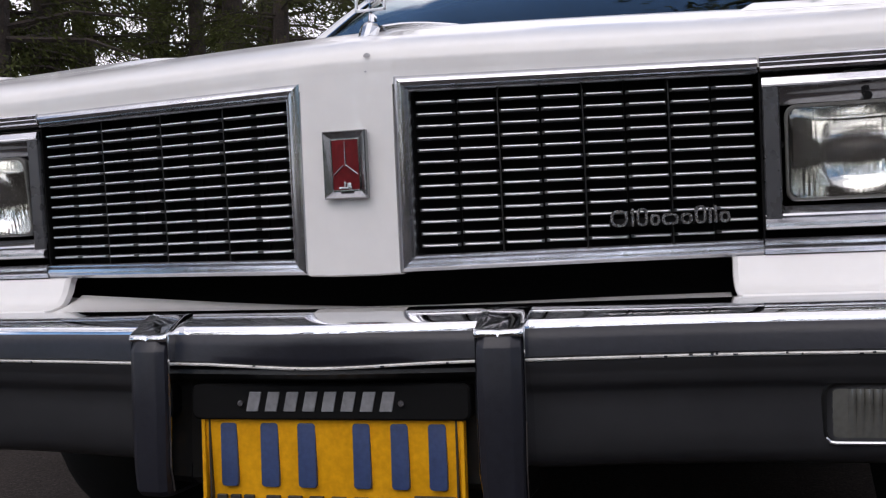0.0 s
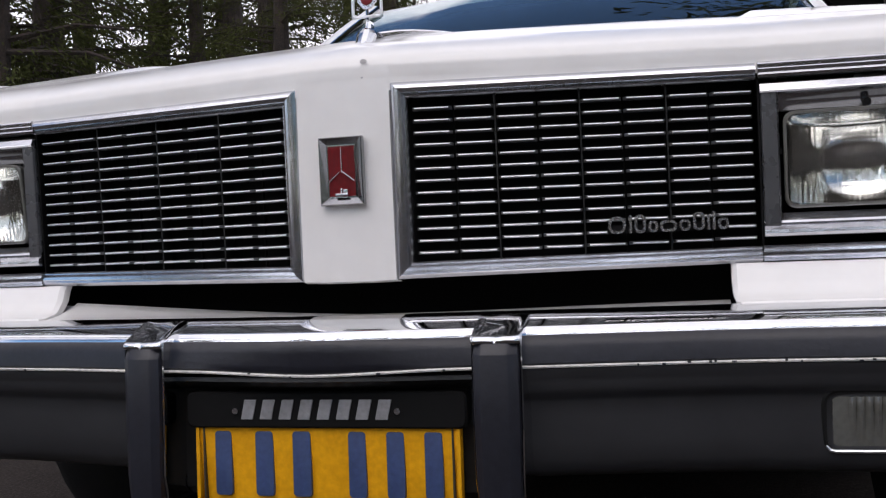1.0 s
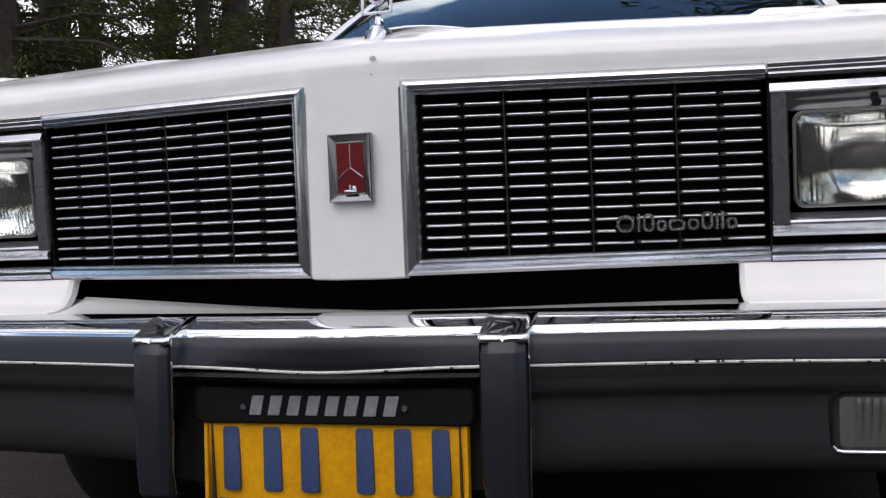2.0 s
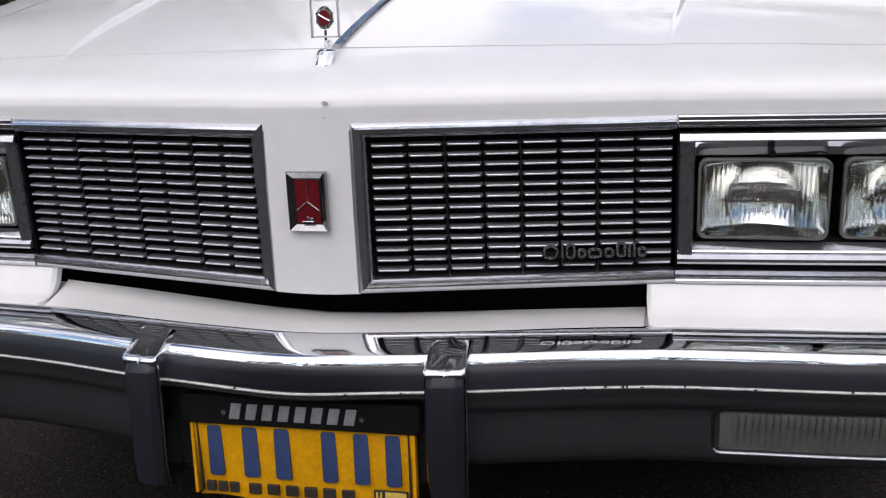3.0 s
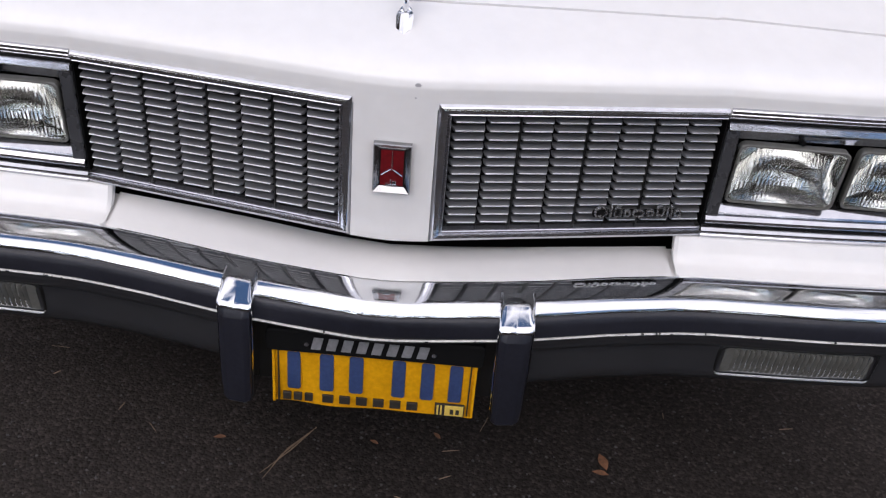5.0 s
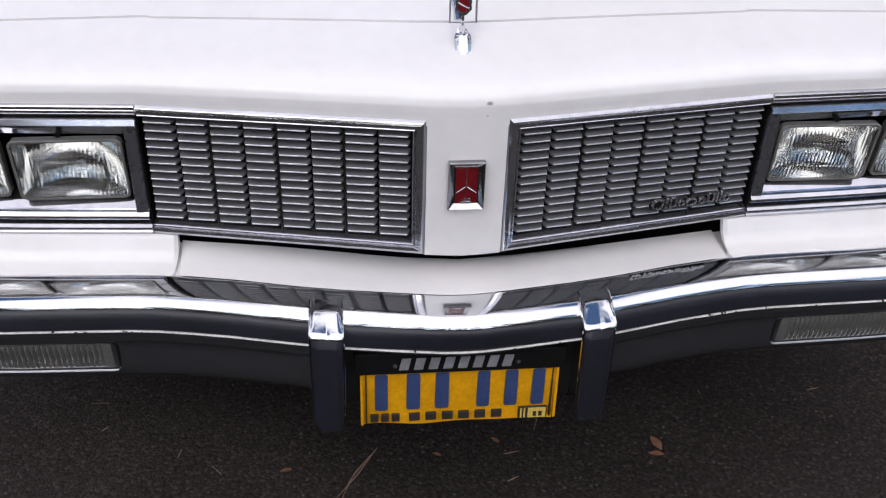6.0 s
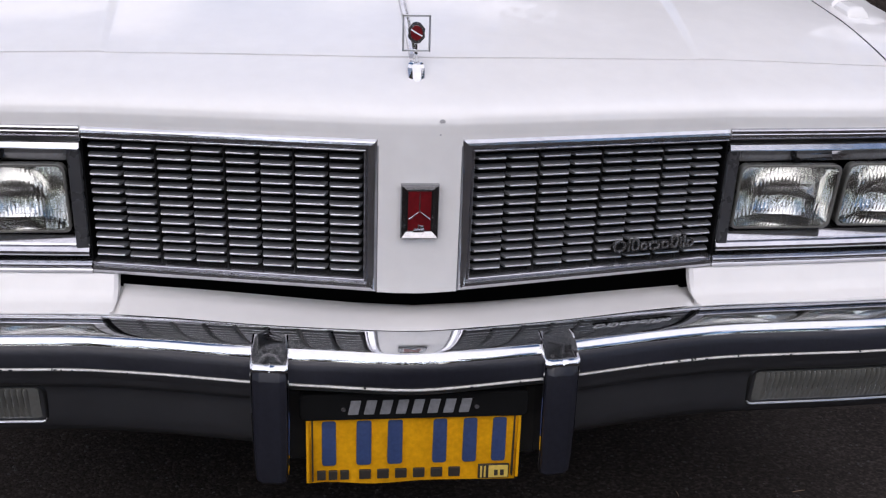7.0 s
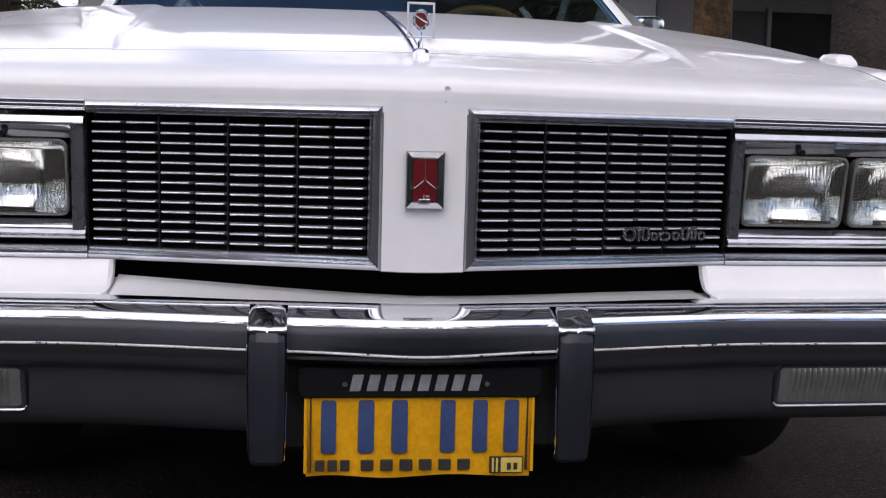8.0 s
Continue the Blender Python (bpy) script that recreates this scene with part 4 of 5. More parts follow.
# guards
for s in (-1, 1):
    gx = BX + s * 0.2030
    gy = -0.0430
    lean = 0.13 * s
    bm = bmesh.new()
    sec = [(-0.0238, 0.088), (-0.0238, 0.0105), (-0.0228, 0.0075), (-0.0150, 0.0008), (-0.0125, 0.0), (0.0125, 0.0), (0.0150, 0.0008), (0.0228, 0.0075), (0.0238, 0.0105), (0.0238, 0.088)]
    rows = []
    for z, dy, k in ((0.296, 0.016, 0.80), (0.2985, 0.008, 0.86), (0.304, 0.003, 0.90), (0.330, 0.0005, 0.95), (0.40, 0.0, 1.0), (0.4605, 0.0, 1.0), (0.4620, 0.0004, 0.995), (0.4725, 0.0058, 0.97), (0.4745, 0.0085, 0.96), (0.478, 0.0150, 0.95)):
        rows.append([(gx + x * k, gy + y + dy + (x * lean), z) for x, y in sec])
    vs = grid(bm, rows)
    cap(bm, vs[0])
    guard = part("bumper_guard", bm, VINYL, bumper, "dark vinyl-faced bumper guard with a chrome cap", 25)
    # dished chrome cap: a bright front lip, a hollow top and two raised wings at the back
    bm = bmesh.new()
    rows = []
    for x, rise, nick in ((-0.0252, 0.0040, 0), (-0.0247, 0.0050, 0), (-0.0236, 0.0036, 0), (-0.0215, 0.0010, 0), (-0.016, 0.0004, 0), (-0.009, -0.0002, 0), (-0.0018, -0.0004, 0), (0.0, -0.0004, 0.0016), (0.0018, -0.0004, 0), (0.009, -0.0002, 0), (0.016, 0.0004, 0), (0.0215, 0.0010, 0), (0.0236, 0.0036, 0), (0.0247, 0.0050, 0), (0.0252, 0.0040, 0)):
        y = gy + x * lean
        round_off = 0.0030 if abs(x) > 0.024 else (0.0012 if abs(x) > 0.022 else 0.0)
        rows.append([(gx + x, y + dy + round_off * back, z + rise * wing - nick * back) for dy, z, wing, back in ((0.0120, 0.4712, 0, 1), (0.0062, 0.4722, 0, 1), (0.0050, 0.4740, 0, 1), (0.0060, 0.4778, 0, 1), (0.0090, 0.4800, 0.1, 0.6), (0.0150, 0.4818, 0.2, 0.2), (0.026, 0.4850, 0.5, 0), (0.040, 0.4900, 0.9, 0), (0.052, 0.4944, 1.0, 0), (0.063, 0.4974, 0.75, 0), (0.073, 0.4994, 0.1, 0), (0.075, 0.470, 0, 0))])
    vs = grid(bm, rows)
    cap(bm, vs[0])
    cap(bm, vs[-1][::-1])
    part("guard_cap", bm, CHROME, guard, "dished chrome cap", 50)
    for x in (-0.0252, 0.0252):
        bm = bmesh.new()
        rows = [[(gx + x * k + d, gy + y + x * lean, z) for d, y in ((-0.0011, 0.087), (-0.0011, front + 0.002), (0.0, front), (0.0011, front + 0.002), (0.0011, 0.087))] for z, k, front in ((0.302, 0.90, 0.022), (0.33, 0.95, 0.013), (0.40, 1.0, 0.0115), (0.470, 1.0, 0.0115), (0.482, 1.0, 0.013))]
        vs = grid(bm, rows)
        cap(bm, vs[0])
        cap(bm, vs[-1][::-1])
        part("guard_cheek", bm, CHROME, guard, "chrome side of the guard")

# turn signals in the bumper face
for s in (-1, 1):
    x0, x1 = 0.531, 0.771
    z0, z1 = 0.3515, 0.4085
    cx, cz = (x0 + x1) / 2, (z0 + z1) / 2

    def lens_y(x, z):
        return bumper_y(cx + x) + 0.0075 + 0.0105 * (0.5 - (z / (z1 - z0)))

    bm = bmesh.new()
    rings = []
    for g, dy in ((0.0075, 0.03), (0.0070, -0.0005), (0.0045, -0.0035), (0.002, -0.003), (0.0015, 0.004)):
        rings.append([(BX + s * (cx + x), lens_y(x, z) + dy, cz + z) for x, z in rounded_rect(x1 - x0 + 2 * g, z1 - z0 + 2 * g, 0.010 + g)])
    grid(bm, rings, True)
    signal = part("turn_signal", bm, SATIN, bumper, "ribbed clear turn signal set in the bumper", 40)
    bm = bmesh.new()
    pts = rounded_rect(x1 - x0 + 0.004, z1 - z0 + 0.004, 0.011)
    vs = grid(bm, [[(BX + s * (cx + x * k), lens_y(x, z) + d, cz + z * k) for x, z in pts] for d, k in ((0.002, 1.0), (0.004, 0.99))], True)
    cap(bm, vs[-1])
    part("signal_gasket", bm, BLACK, signal, "black gasket")
    bm = bmesh.new()
    rows = []
    n = 112
    for i in range(n + 1):
        x = -0.5 * (x1 - x0) + 0.002 + (x1 - x0 - 0.004) * i / n
        end = 0.006 if i in (0, n) else 0.0
        q = 0.0060 * abs(math.sin(math.pi * i / 4)) if 8 < i < n - 4 else 0.0
        near = min(0.009, max(0.0, (x1 - x0) / 2 - 0.002 - abs(x)))
        half = (z1 - z0) / 2 - 0.009 + math.sqrt(0.009 ** 2 - (0.009 - near) ** 2)
        rows.append([(BX + s * (cx + x), lens_y(x, z * half) + dy + end - q * deep, cz + z * half) for dy, z, deep in ((0.004, -0.97, 0), (-0.0015, -0.92, 0), (-0.0020, -0.6, 0.25), (-0.0020, -0.1, 0.6), (-0.0020, 0.4, 1.0), (-0.0020, 0.72, 1.0), (-0.0010, 0.92, 0.6), (0.004, 0.95, 0))])
    grid(bm, rows)
    part("signal_lens", bm, SIGNAL, signal, "ribbed clear lens", 30)
    bm = bmesh.new()
    low = -(z1 - z0) / 2 - 0.0030
    tube(bm, [(BX + s * (cx + x), lens_y(x, low) - 0.0035, cz + low + up) for x, up in ((-0.1225, 0.010), (-0.1222, 0.005), (-0.1190, 0.0012), (-0.114, 0.0), (-0.06, 0.0), (0, 0.0), (0.06, 0.0), (0.114, 0.0), (0.1190, 0.0012), (0.1222, 0.005))], [0.0008, 0.0014, 0.0020, 0.0021, 0.0021, 0.0021, 0.0021, 0.0020, 0.0016, 0.0008], 8)
    part("signal_trim", bm, EDGE, signal, "thin bright trim")

# ---- number plate and its frame ----
PX, PZ0, PZ1, PY = -0.0060, 0.2705, 0.3830, -0.001
bm = bmesh.new()
rows = []
for j in range(9):
    f = j / 8
    z = PZ0 + (PZ1 + 0.01 - PZ0) * f
    rows.append([(PX - 0.1520 + 0.304 * i / 16, PY + 0.008 * (1 - f) + 0.0025 * math.sin(i * 0.9 + 1.3) * (1 - f) ** 3, z + (0.0025 * math.sin(i * 0.75) * (1 - f) ** 4)) for i in range(17)])
grid(bm, rows)
plate = part("number_plate", bm, PLATE, car, "yellow number plate with blue bars, slightly bent", True)
for x, w, h in ((-0.138, 0.031, 0.0740), (-0.089, 0.033, 0.0740), (-0.044, 0.033, 0.0740), (0.022, 0.031, 0.0740), (0.066, 0.031, 0.0740), (0.109, 0.031, 0.0740)):
    bm = bmesh.new()
    pts = rounded_rect(w * 0.66, h, 0.004)
    rows = [[(PX + x + w / 2 + a * k, PY + d + 0.0035, 0.3405 + b * k) for a, b in pts] for d, k in ((0.001, 1), (-0.0028, 0.97), (-0.0032, 0.9))]
    vs = grid(bm, rows, True)
    cap(bm, vs[-1])
    part("plate_bar", bm, PLATE_BLUE, plate, "embossed blue bar", True)
for x, w in [(-0.140 + 0.0168 * k, 0.0125) for k in range(3)] + [(-0.079 + 0.0262 * k, 0.0170) for k in range(6)]:
    bm = bmesh.new()
    box(bm, PX + x, PX + x + w, PY + 0.0015, PY + 0.006, 0.2800, 0.2945, 0.0008)
    part("plate_small_bar", bm, PLATE_DARK, plate, "small dark bar")
bm = bmesh.new()
box(bm, PX + 0.096, PX + 0.142, PY + 0.0022, PY + 0.0062, 0.2745, 0.2975, 0.0008)
sticker = part("plate_sticker", bm, PLATE_DARK, plate, "dark-edged sticker")
bm = bmesh.new()
box(bm, PX + 0.1115, PX + 0.1405, PY + 0.0014, PY + 0.004, 0.2760, 0.2960, 0.0006)
part("sticker_field", bm, STICKER, sticker, "pale yellow field")
for x in (0.1005, 0.1060):
    bm = bmesh.new()
    box(bm, PX + x - 0.0014, PX + x + 0.0014, PY + 0.0014, PY + 0.004, 0.2765, 0.2955, 0.0004)
    part("sticker_stripe", bm, STICKER, sticker)
bm = bmesh.new()
for x in (0.1225, 0.1315):
    box(bm, PX + x - 0.0028, PX + x + 0.0028, PY + 0.0006, PY + 0.002, 0.2795, 0.2890, 0.0004)
part("sticker_mark", bm, PLATE_DARK, sticker)
for x in (-0.1462, 0.1462):
    bm = bmesh.new()
    box(bm, PX + x - 0.0011, PX + x + 0.0011, PY + 0.0002, PY + 0.008, 0.279, 0.384, 0.0003)
    part("plate_border", bm, PLATE_DARK, plate, "thin dark embossed edge line")
bm = bmesh.new()
rings = []
for g, dy in ((0.006, 0.02), (0.006, -0.004), (0.004, -0.0065)):
    rings.append([(PX + x, PY + dy, 0.4010 + z) for x, z in rounded_rect(0.316 + 2 * g, 0.028 + 2 * g, 0.008)])
vs = grid(bm, rings, True)
cap(bm, vs[-1])
holder = part("plate_frame", bm, BLACK, car, "black dealer plate frame with grey bars", True)
for k in range(8):
    bm = bmesh.new()
    box(bm, PX - 0.096 + k * 0.0226, PX - 0.096 + k * 0.0226 + 0.0145, PY - 0.0082, PY - 0.006, 0.3905, 0.4125, 0.0008)
    for v in bm.verts:
        v.co.x += (v.co.z - 0.3905) * 0.22
    part("frame_bar", bm, FRAME_INK, holder)
for x in (-0.102, 0.088):
    bm = bmesh.new()
    tube(bm, [(PX + x, PY - 0.005, 0.400), (PX + x, PY - 0.010, 0.400)], 0.0035, 8)
    part("frame_screw", bm, BRIGHT, holder)
for x in (-0.1530, 0.1530):
    bm = bmesh.new()
    box(bm, PX + x - 0.0022, PX + x + 0.0022, PY - 0.002, PY + 0.010, 0.278, 0.392, 0.0006)
    part("frame_side", bm, PLATE, holder)

# ---- trees ----
def make_tree(seed, height, spread, bark, low=0.6, needles=3600, limbs=46, leaf=(0.05, 0.15)):
    """A conifer: tapered trunk, drooping limbs, and a crown of small uneven sprays."""
    rnd = random.Random(seed)
    tree = new("conifer_tree")
    bm = bmesh.new()
    pts = [(0.12 * math.sin(seed + 0.5 * k) * k / 8, 0.1 * math.cos(seed * 2 + 0.6 * k) * k / 8, height * k / 8 - 0.05) for k in range(9)]
    tube(bm, pts, [0.24 * (1 - k / 8) ** 0.8 + 0.02 + (0.08 if k == 0 else 0) for k in range(9)], 10)
    tips = []
    for n in range(limbs):
        f = (n + rnd.random()) / limbs
        z = low + (height - low - 0.4) * f
        a = rnd.uniform(0, 2 * math.pi)
        reach = spread * (1 - f) ** 0.75 * rnd.uniform(0.55, 1.1) + 0.25
        base = Vector((0, 0, z))
        way = Vector((math.cos(a), math.sin(a), 0))
        tip = base + way * reach + Vector((0, 0, reach * rnd.uniform(-0.35, 0.15)))
        mid = base.lerp(tip, 0.5) + Vector((0, 0, 0.08 * reach))
        tube(bm, [base, mid, tip], [0.04 * (1 - f) + 0.012, 0.025 * (1 - f) + 0.008, 0.004], 5, False)
        tips.append((base, mid, tip, reach))
    part("trunk", bm, bark, tree, "", True)
    verts, faces = [], []
    weights = [t[3] for t in tips]
    for n in range(needles):
        base, mid, tip, reach = rnd.choices(tips, weights)[0]
        f = rnd.uniform(0.15, 1.05)
        c = base.lerp(mid, f * 2) if f < 0.5 else mid.lerp(tip, f * 2 - 1)
        c = c + Vector((rnd.gauss(0, 0.16), rnd.gauss(0, 0.16), rnd.gauss(-0.04, 0.09)))
        d = ((tip - base).normalized() + Vector((rnd.gauss(0, 0.6), rnd.gauss(0, 0.6), rnd.gauss(-0.25, 0.45)))).normalized()
        side = d.cross(Vector((rnd.gauss(0, 1), rnd.gauss(0, 1), rnd.gauss(0, 1)))).normalized()
        size = rnd.uniform(*leaf)
        k = len(verts)
        bend = Vector((0, 0, -0.25 * size))
        verts += [c, c + d * size * 0.5 + side * size * 0.16, c + d * size + bend, c + d * size * 0.45 - side * size * 0.17]
        faces.append((k, k + 1, k + 2, k + 3))
    me = bpy.data.meshes.new("crown")
    me.from_pydata([tuple(v) for v in verts], [], faces)
    me.materials.append(NEEDLES)
    crown = new("crown", me)
    crown.parent = tree
    return tagged(tree, "dark green conifer with drooping boughs", "tree", "conifers round the yard")


kinds = [make_tree(3, 15, 3.2, BARK, 0.7, 9000, 80, (0.07, 0.18)), make_tree(11, 11, 2.7, BARK, 0.5, 8000, 66, (0.07, 0.17)), make_tree(23, 18, 3.6, BARK, 1.4, 9000, 72, (0.08, 0.2)),
         make_tree(31, 15, 3.2, BARK, 0.6, 42000, 130, (0.03, 0.085)), make_tree(43, 11, 2.8, BARK, 0.4, 36000, 110, (0.03, 0.085))]
# added trees out of view in front of the car, to darken its reflections
SPOTS_UNSEEN_NEAR = [(-8.5, -7.5, 0, 0.55, 15), (-5.2, -9.0, 1, 0.69, 75), (-2.0, -9.8, 2, 0.52, 133), (1.2, -10.2, 0, 0.55, 190), (4.4, -9.4, 1, 0.72, 250), (7.4, -8.2, 2, 0.52, 305), (9.4, -5.0, 0, 0.55, 40), (-10.4, -4.2, 2, 0.50, 100), (-3.8, -12.0, 0, 0.61, 160), (2.9, -12.6, 2, 0.55, 215), (6.2, -11.8, 0, 0.61, 270), (-7.4, -11.2, 2, 0.55, 330), (10.6, -1.4, 1, 0.72, 20), (-0.4, -12.8, 1, 0.77, 85)]
SPOTS_FINE = [(-7.2, 8.6, 3, 0.95, 10), (-4.6, 10.5, 4, 0.62, 80), (-4.6, 14.2, 4, 0.66, 130), (-9.0, 10.5, 4, 1.10, 40), (-5.8, 12.6, 3, 0.50, 120), (-7.6, 14.0, 4, 0.80, 290), (-9.6, 12.8, 4, 0.9, 20), (-3.3, 12.4, 4, 0.40, 340), (-10.6, 7.4, 3, 0.90, 200)]
SPOTS = [(-12.5, 11.5, 0, 1.10, 33), (-11.0, 2.5, 1, 1.10, 150), (-13.0, -3.0, 0, 1.00, 60),
         (-9.0, 18.0, 2, 0.62, 15), (-6.6, 19.5, 0, 0.70, 240), (3.0, 27.0, 1, 1.00, 95), (9.0, 26.0, 0, 0.90, 175), (15.0, 22.0, 2, 0.90, 310), (-16.0, 18.0, 0, 1.00, 20), (-9.5, 33.0, 0, 0.80, 45), (6.0, 36.0, 1, 1.10, 260),
         (-11.5, -9.5, 2, 0.62, 110), (-6.5, -13.5, 0, 0.62, 70), (-1.5, -15.5, 1, 0.74, 190), (3.5, -13.0, 0, 0.56, 20), (8.0, -12.5, 2, 0.62, 140), (12.0, -8.0, 1, 0.74, 230), (13.5, -2.0, 0, 1.00, 300), (16.0, 5.0, 2, 1.00, 75), (-18.0, -14.0, 1, 0.74, 10), (1.5, -22.0, 2, 0.62, 160), (18.0, -12.0, 0, 0.62, 90), (-9.0, -20.0, 2, 0.56, 215),
         (-13.5, 15.5, 1, 1.30, 200), (-10.5, 14.5, 2, 0.80, 255), (-5.0, 16.0, 1, 0.72, 310), (-17.5, 12.0, 2, 0.90, 70), (-15.5, 7.5, 1, 1.20, 165), (-12.0, 20.5, 1, 1.40, 5), (-7.0, 22.0, 0, 0.80, 100), (-20.0, 20.0, 0, 1.10, 30), (-8.2, 16.6, 1, 1.10, 220),
         (-11.2, 25.0, 1, 1.50, 60), (-21.5, 24.0, 1, 1.40, 190), (-19.0, 15.5, 1, 1.30, 250), (-13.8, 27.5, 0, 1.20, 330), (-11.6, 17.0, 1, 1.2, 140),
         (-2.6, 15.5, 1, 0.42, 30), (-1.0, 16.2, 1, 0.45, 110), (0.4, 15.6, 1, 0.40, 200), (1.2, 17.4, 1, 0.46, 290)]
# added unseen row that blocks bright horizon gaps in the metal's reflections
SPOTS_UNSEEN_BACK = [(-15.0 + 2.3 * k, -15.5 - 1.5 * (k % 3), 1, 0.72 + 0.06 * (k % 4), 47 * k) for k in range(14)]
placed = set()
for x, y, k, size, turn in SPOTS_FINE + SPOTS + SPOTS_UNSEEN_NEAR + SPOTS_UNSEEN_BACK:
    if k not in placed:
        placed.add(k)
        kinds[k].matrix_basis = pose(x, y, 0, 0, 0, turn) @ Matrix.Scale(size, 4)
        continue
    copied = copy_thing(kinds[k], pose(x, y, 0, 0, 0, turn))
    copied.scale = (size, size, size)

# low shrubs under the trees
def make_shrub(seed):
    rnd = random.Random(seed)
    shrub = new("shrub")
    bm = bmesh.new()
    ends = []
    for n in range(16):
        a, r, h = rnd.uniform(0, 6.28), rnd.uniform(0.2, 1.0), rnd.uniform(0.6, 1.9)
        tip = Vector((r * math.cos(a), r * math.sin(a), h))
        tube(bm, [(0.1 * math.cos(a), 0.1 * math.sin(a), -0.03), tip * 0.6, tip], [0.02, 0.013, 0.004], 5, False)
        ends.append(tip)
    part("stems", bm, BARK, shrub)
    verts, faces = [], []
    for n in range(8000):
        tip = rnd.choice(ends)
        c = tip * rnd.uniform(0.35, 1.05) + Vector((rnd.gauss(0, 0.16), rnd.gauss(0, 0.16), rnd.gauss(0, 0.13)))
        c.z = max(c.z, 0.05)
        d = Vector((rnd.gauss(0, 1), rnd.gauss(0, 1), rnd.gauss(0.2, 0.6))).normalized()
        side = d.cross(Vector((rnd.gauss(0, 1), rnd.gauss(0, 1), rnd.gauss(0, 1)))).normalized()
        size = rnd.uniform(0.025, 0.07)
        k = len(verts)
        verts += [c, c + d * size * 0.5 + side * size * 0.3, c + d * size, c + d * size * 0.5 - side * size * 0.3]
        faces.append((k, k + 1, k + 2, k + 3))
    me = bpy.data.meshes.new("leaves")
    me.from_pydata([tuple(v) for v in verts], [], faces)
    me.materials.append(NEEDLES)
    new("leaves", me).parent = shrub
    return tagged(shrub, "loose dark green shrub under the conifers", "shrub", "shrubs under the trees")


first_shrub = make_shrub(5)
first_shrub.matrix_basis = pose(-5.4, 8.2, 0, 0, 0, 0)
for x, y, turn, size in ((-8.6, 7.0, 60, 1.1), (-3.4, 9.4, 140, 1.0), (-6.4, 10.5, 200, 1.2), (-9.8, 5.2, 280, 1.0), (-1.2, 11.5, 20, 1.2), (-11.5, 9.0, 100, 1.3)):
    copy_thing(first_shrub, pose(x, y, 0, 0, 0, turn)).scale = (size, size, size)

# big trunks beside the porch
def make_trunk(name, x, y, r, bark, seed, label):
    rnd = random.Random(seed)
    tree = new(name)
    tree.location = (x, y, 0)
    bm = bmesh.new()
    rows = []
    for k in range(26):
        z = -0.05 + 9.8 * (k / 25) ** 1.3
        flare = 1 + 0.55 * math.exp(-max(z, 0) / 0.35)
        rows.append([((r * flare * (1 - 0.035 * z) * (1 + 0.07 * math.sin(5 * a + k * 0.7) + rnd.uniform(-0.035, 0.035))) * math.cos(a), (r * flare * (1 - 0.035 * z)) * math.sin(a), z) for a in [2 * math.pi * q / 28 for q in range(28)]])
    vs = grid(bm, rows, True)
    cap(bm, vs[-1])
    tips = []
    for n in range(44):
        z = 3.4 + 6.2 * (n + rnd.random()) / 44
        a = rnd.uniform(0, 2 * math.pi)
        reach = rnd.uniform(1.6, 3.4) * (1 - 0.07 * (z - 3.4))
        base, tip = Vector((0, 0, z - 0.6)), Vector((reach * math.cos(a), reach * math.sin(a), z + rnd.uniform(-0.5, 0.7)))
        mid = base.lerp(tip, 0.5) + Vector((0, 0, 0.2))
        tube(bm, [base, mid, tip], [0.06, 0.035, 0.006], 5, False)
        tips.append((base, mid, tip))
    part("trunk", bm, bark, tree, "", True)
    verts, faces = [], []
    for n in range(14000):
        base, mid, tip = rnd.choice(tips)
        f = rnd.uniform(0.2, 1.05)
        c = base.lerp(mid, f * 2) if f < 0.5 else mid.lerp(tip, f * 2 - 1)
        c = c + Vector((rnd.gauss(0, 0.22), rnd.gauss(0, 0.22), rnd.gauss(-0.03, 0.14)))
        d = ((tip - base).normalized() + Vector((rnd.gauss(0, 0.6), rnd.gauss(0, 0.6), rnd.gauss(-0.2, 0.45)))).normalized()
        side = d.cross(Vector((rnd.gauss(0, 1), rnd.gauss(0, 1), rnd.gauss(0, 1)))).normalized()
        size = rnd.uniform(0.08, 0.2)
        k = len(verts)
        verts += [c, c + d * size * 0.5 + side * size * 0.18, c + d * size, c + d * size * 0.45 - side * size * 0.18]
        faces.append((k, k + 1, k + 2, k + 3))
    me = bpy.data.meshes.new("crown")
    me.from_pydata([tuple(v) for v in verts], [], faces)
    me.materials.append(NEEDLES)
    new("crown", me).parent = tree
    return tagged(tree, label, "tree")


make_trunk("tree_trunk", 2.83, 6.5, 0.15, BARK_ORANGE, 4, "tree trunk with orange-brown mossy bark")
make_trunk("tree_trunk", 3.30, 5.0, 0.25, BARK, 8, "thick tree trunk with dark furrowed bark")

# ---- house with a porch ----
bm = bmesh.new()
grid(bm, [[(x, y, 0.012) for x in (1.9, 4, 8, 16)] for y in (2.6, 5, 8.9)])
skirt(bm, 0.03)
lawn = mesh_object("lawn", bm, LAWN)
tagged(lawn, "patchy olive lawn beside the driveway", "lawn", kind="structure")
rnd = random.Random(6)
verts, faces = [], []
for n in range(14000):
    x, y = 1.92 + 6.0 * rnd.random() ** 1.4, rnd.uniform(2.62, 8.8)
    h, a, w = rnd.uniform(0.03, 0.075), rnd.uniform(0, 6.28), 0.004
    k = len(verts)
    dx, dy = math.cos(a), math.sin(a)
    verts += [(x - dx * w, y - dy * w, 0.01), (x + dx * w, y + dy * w, 0.01), (x + rnd.gauss(0, 0.02), y + rnd.gauss(0, 0.02), h)]
    faces.append((k, k + 1, k + 2))
me = bpy.data.meshes.new("grass_blades")
me.from_pydata(verts, [], faces)
me.materials.append(GRASS)
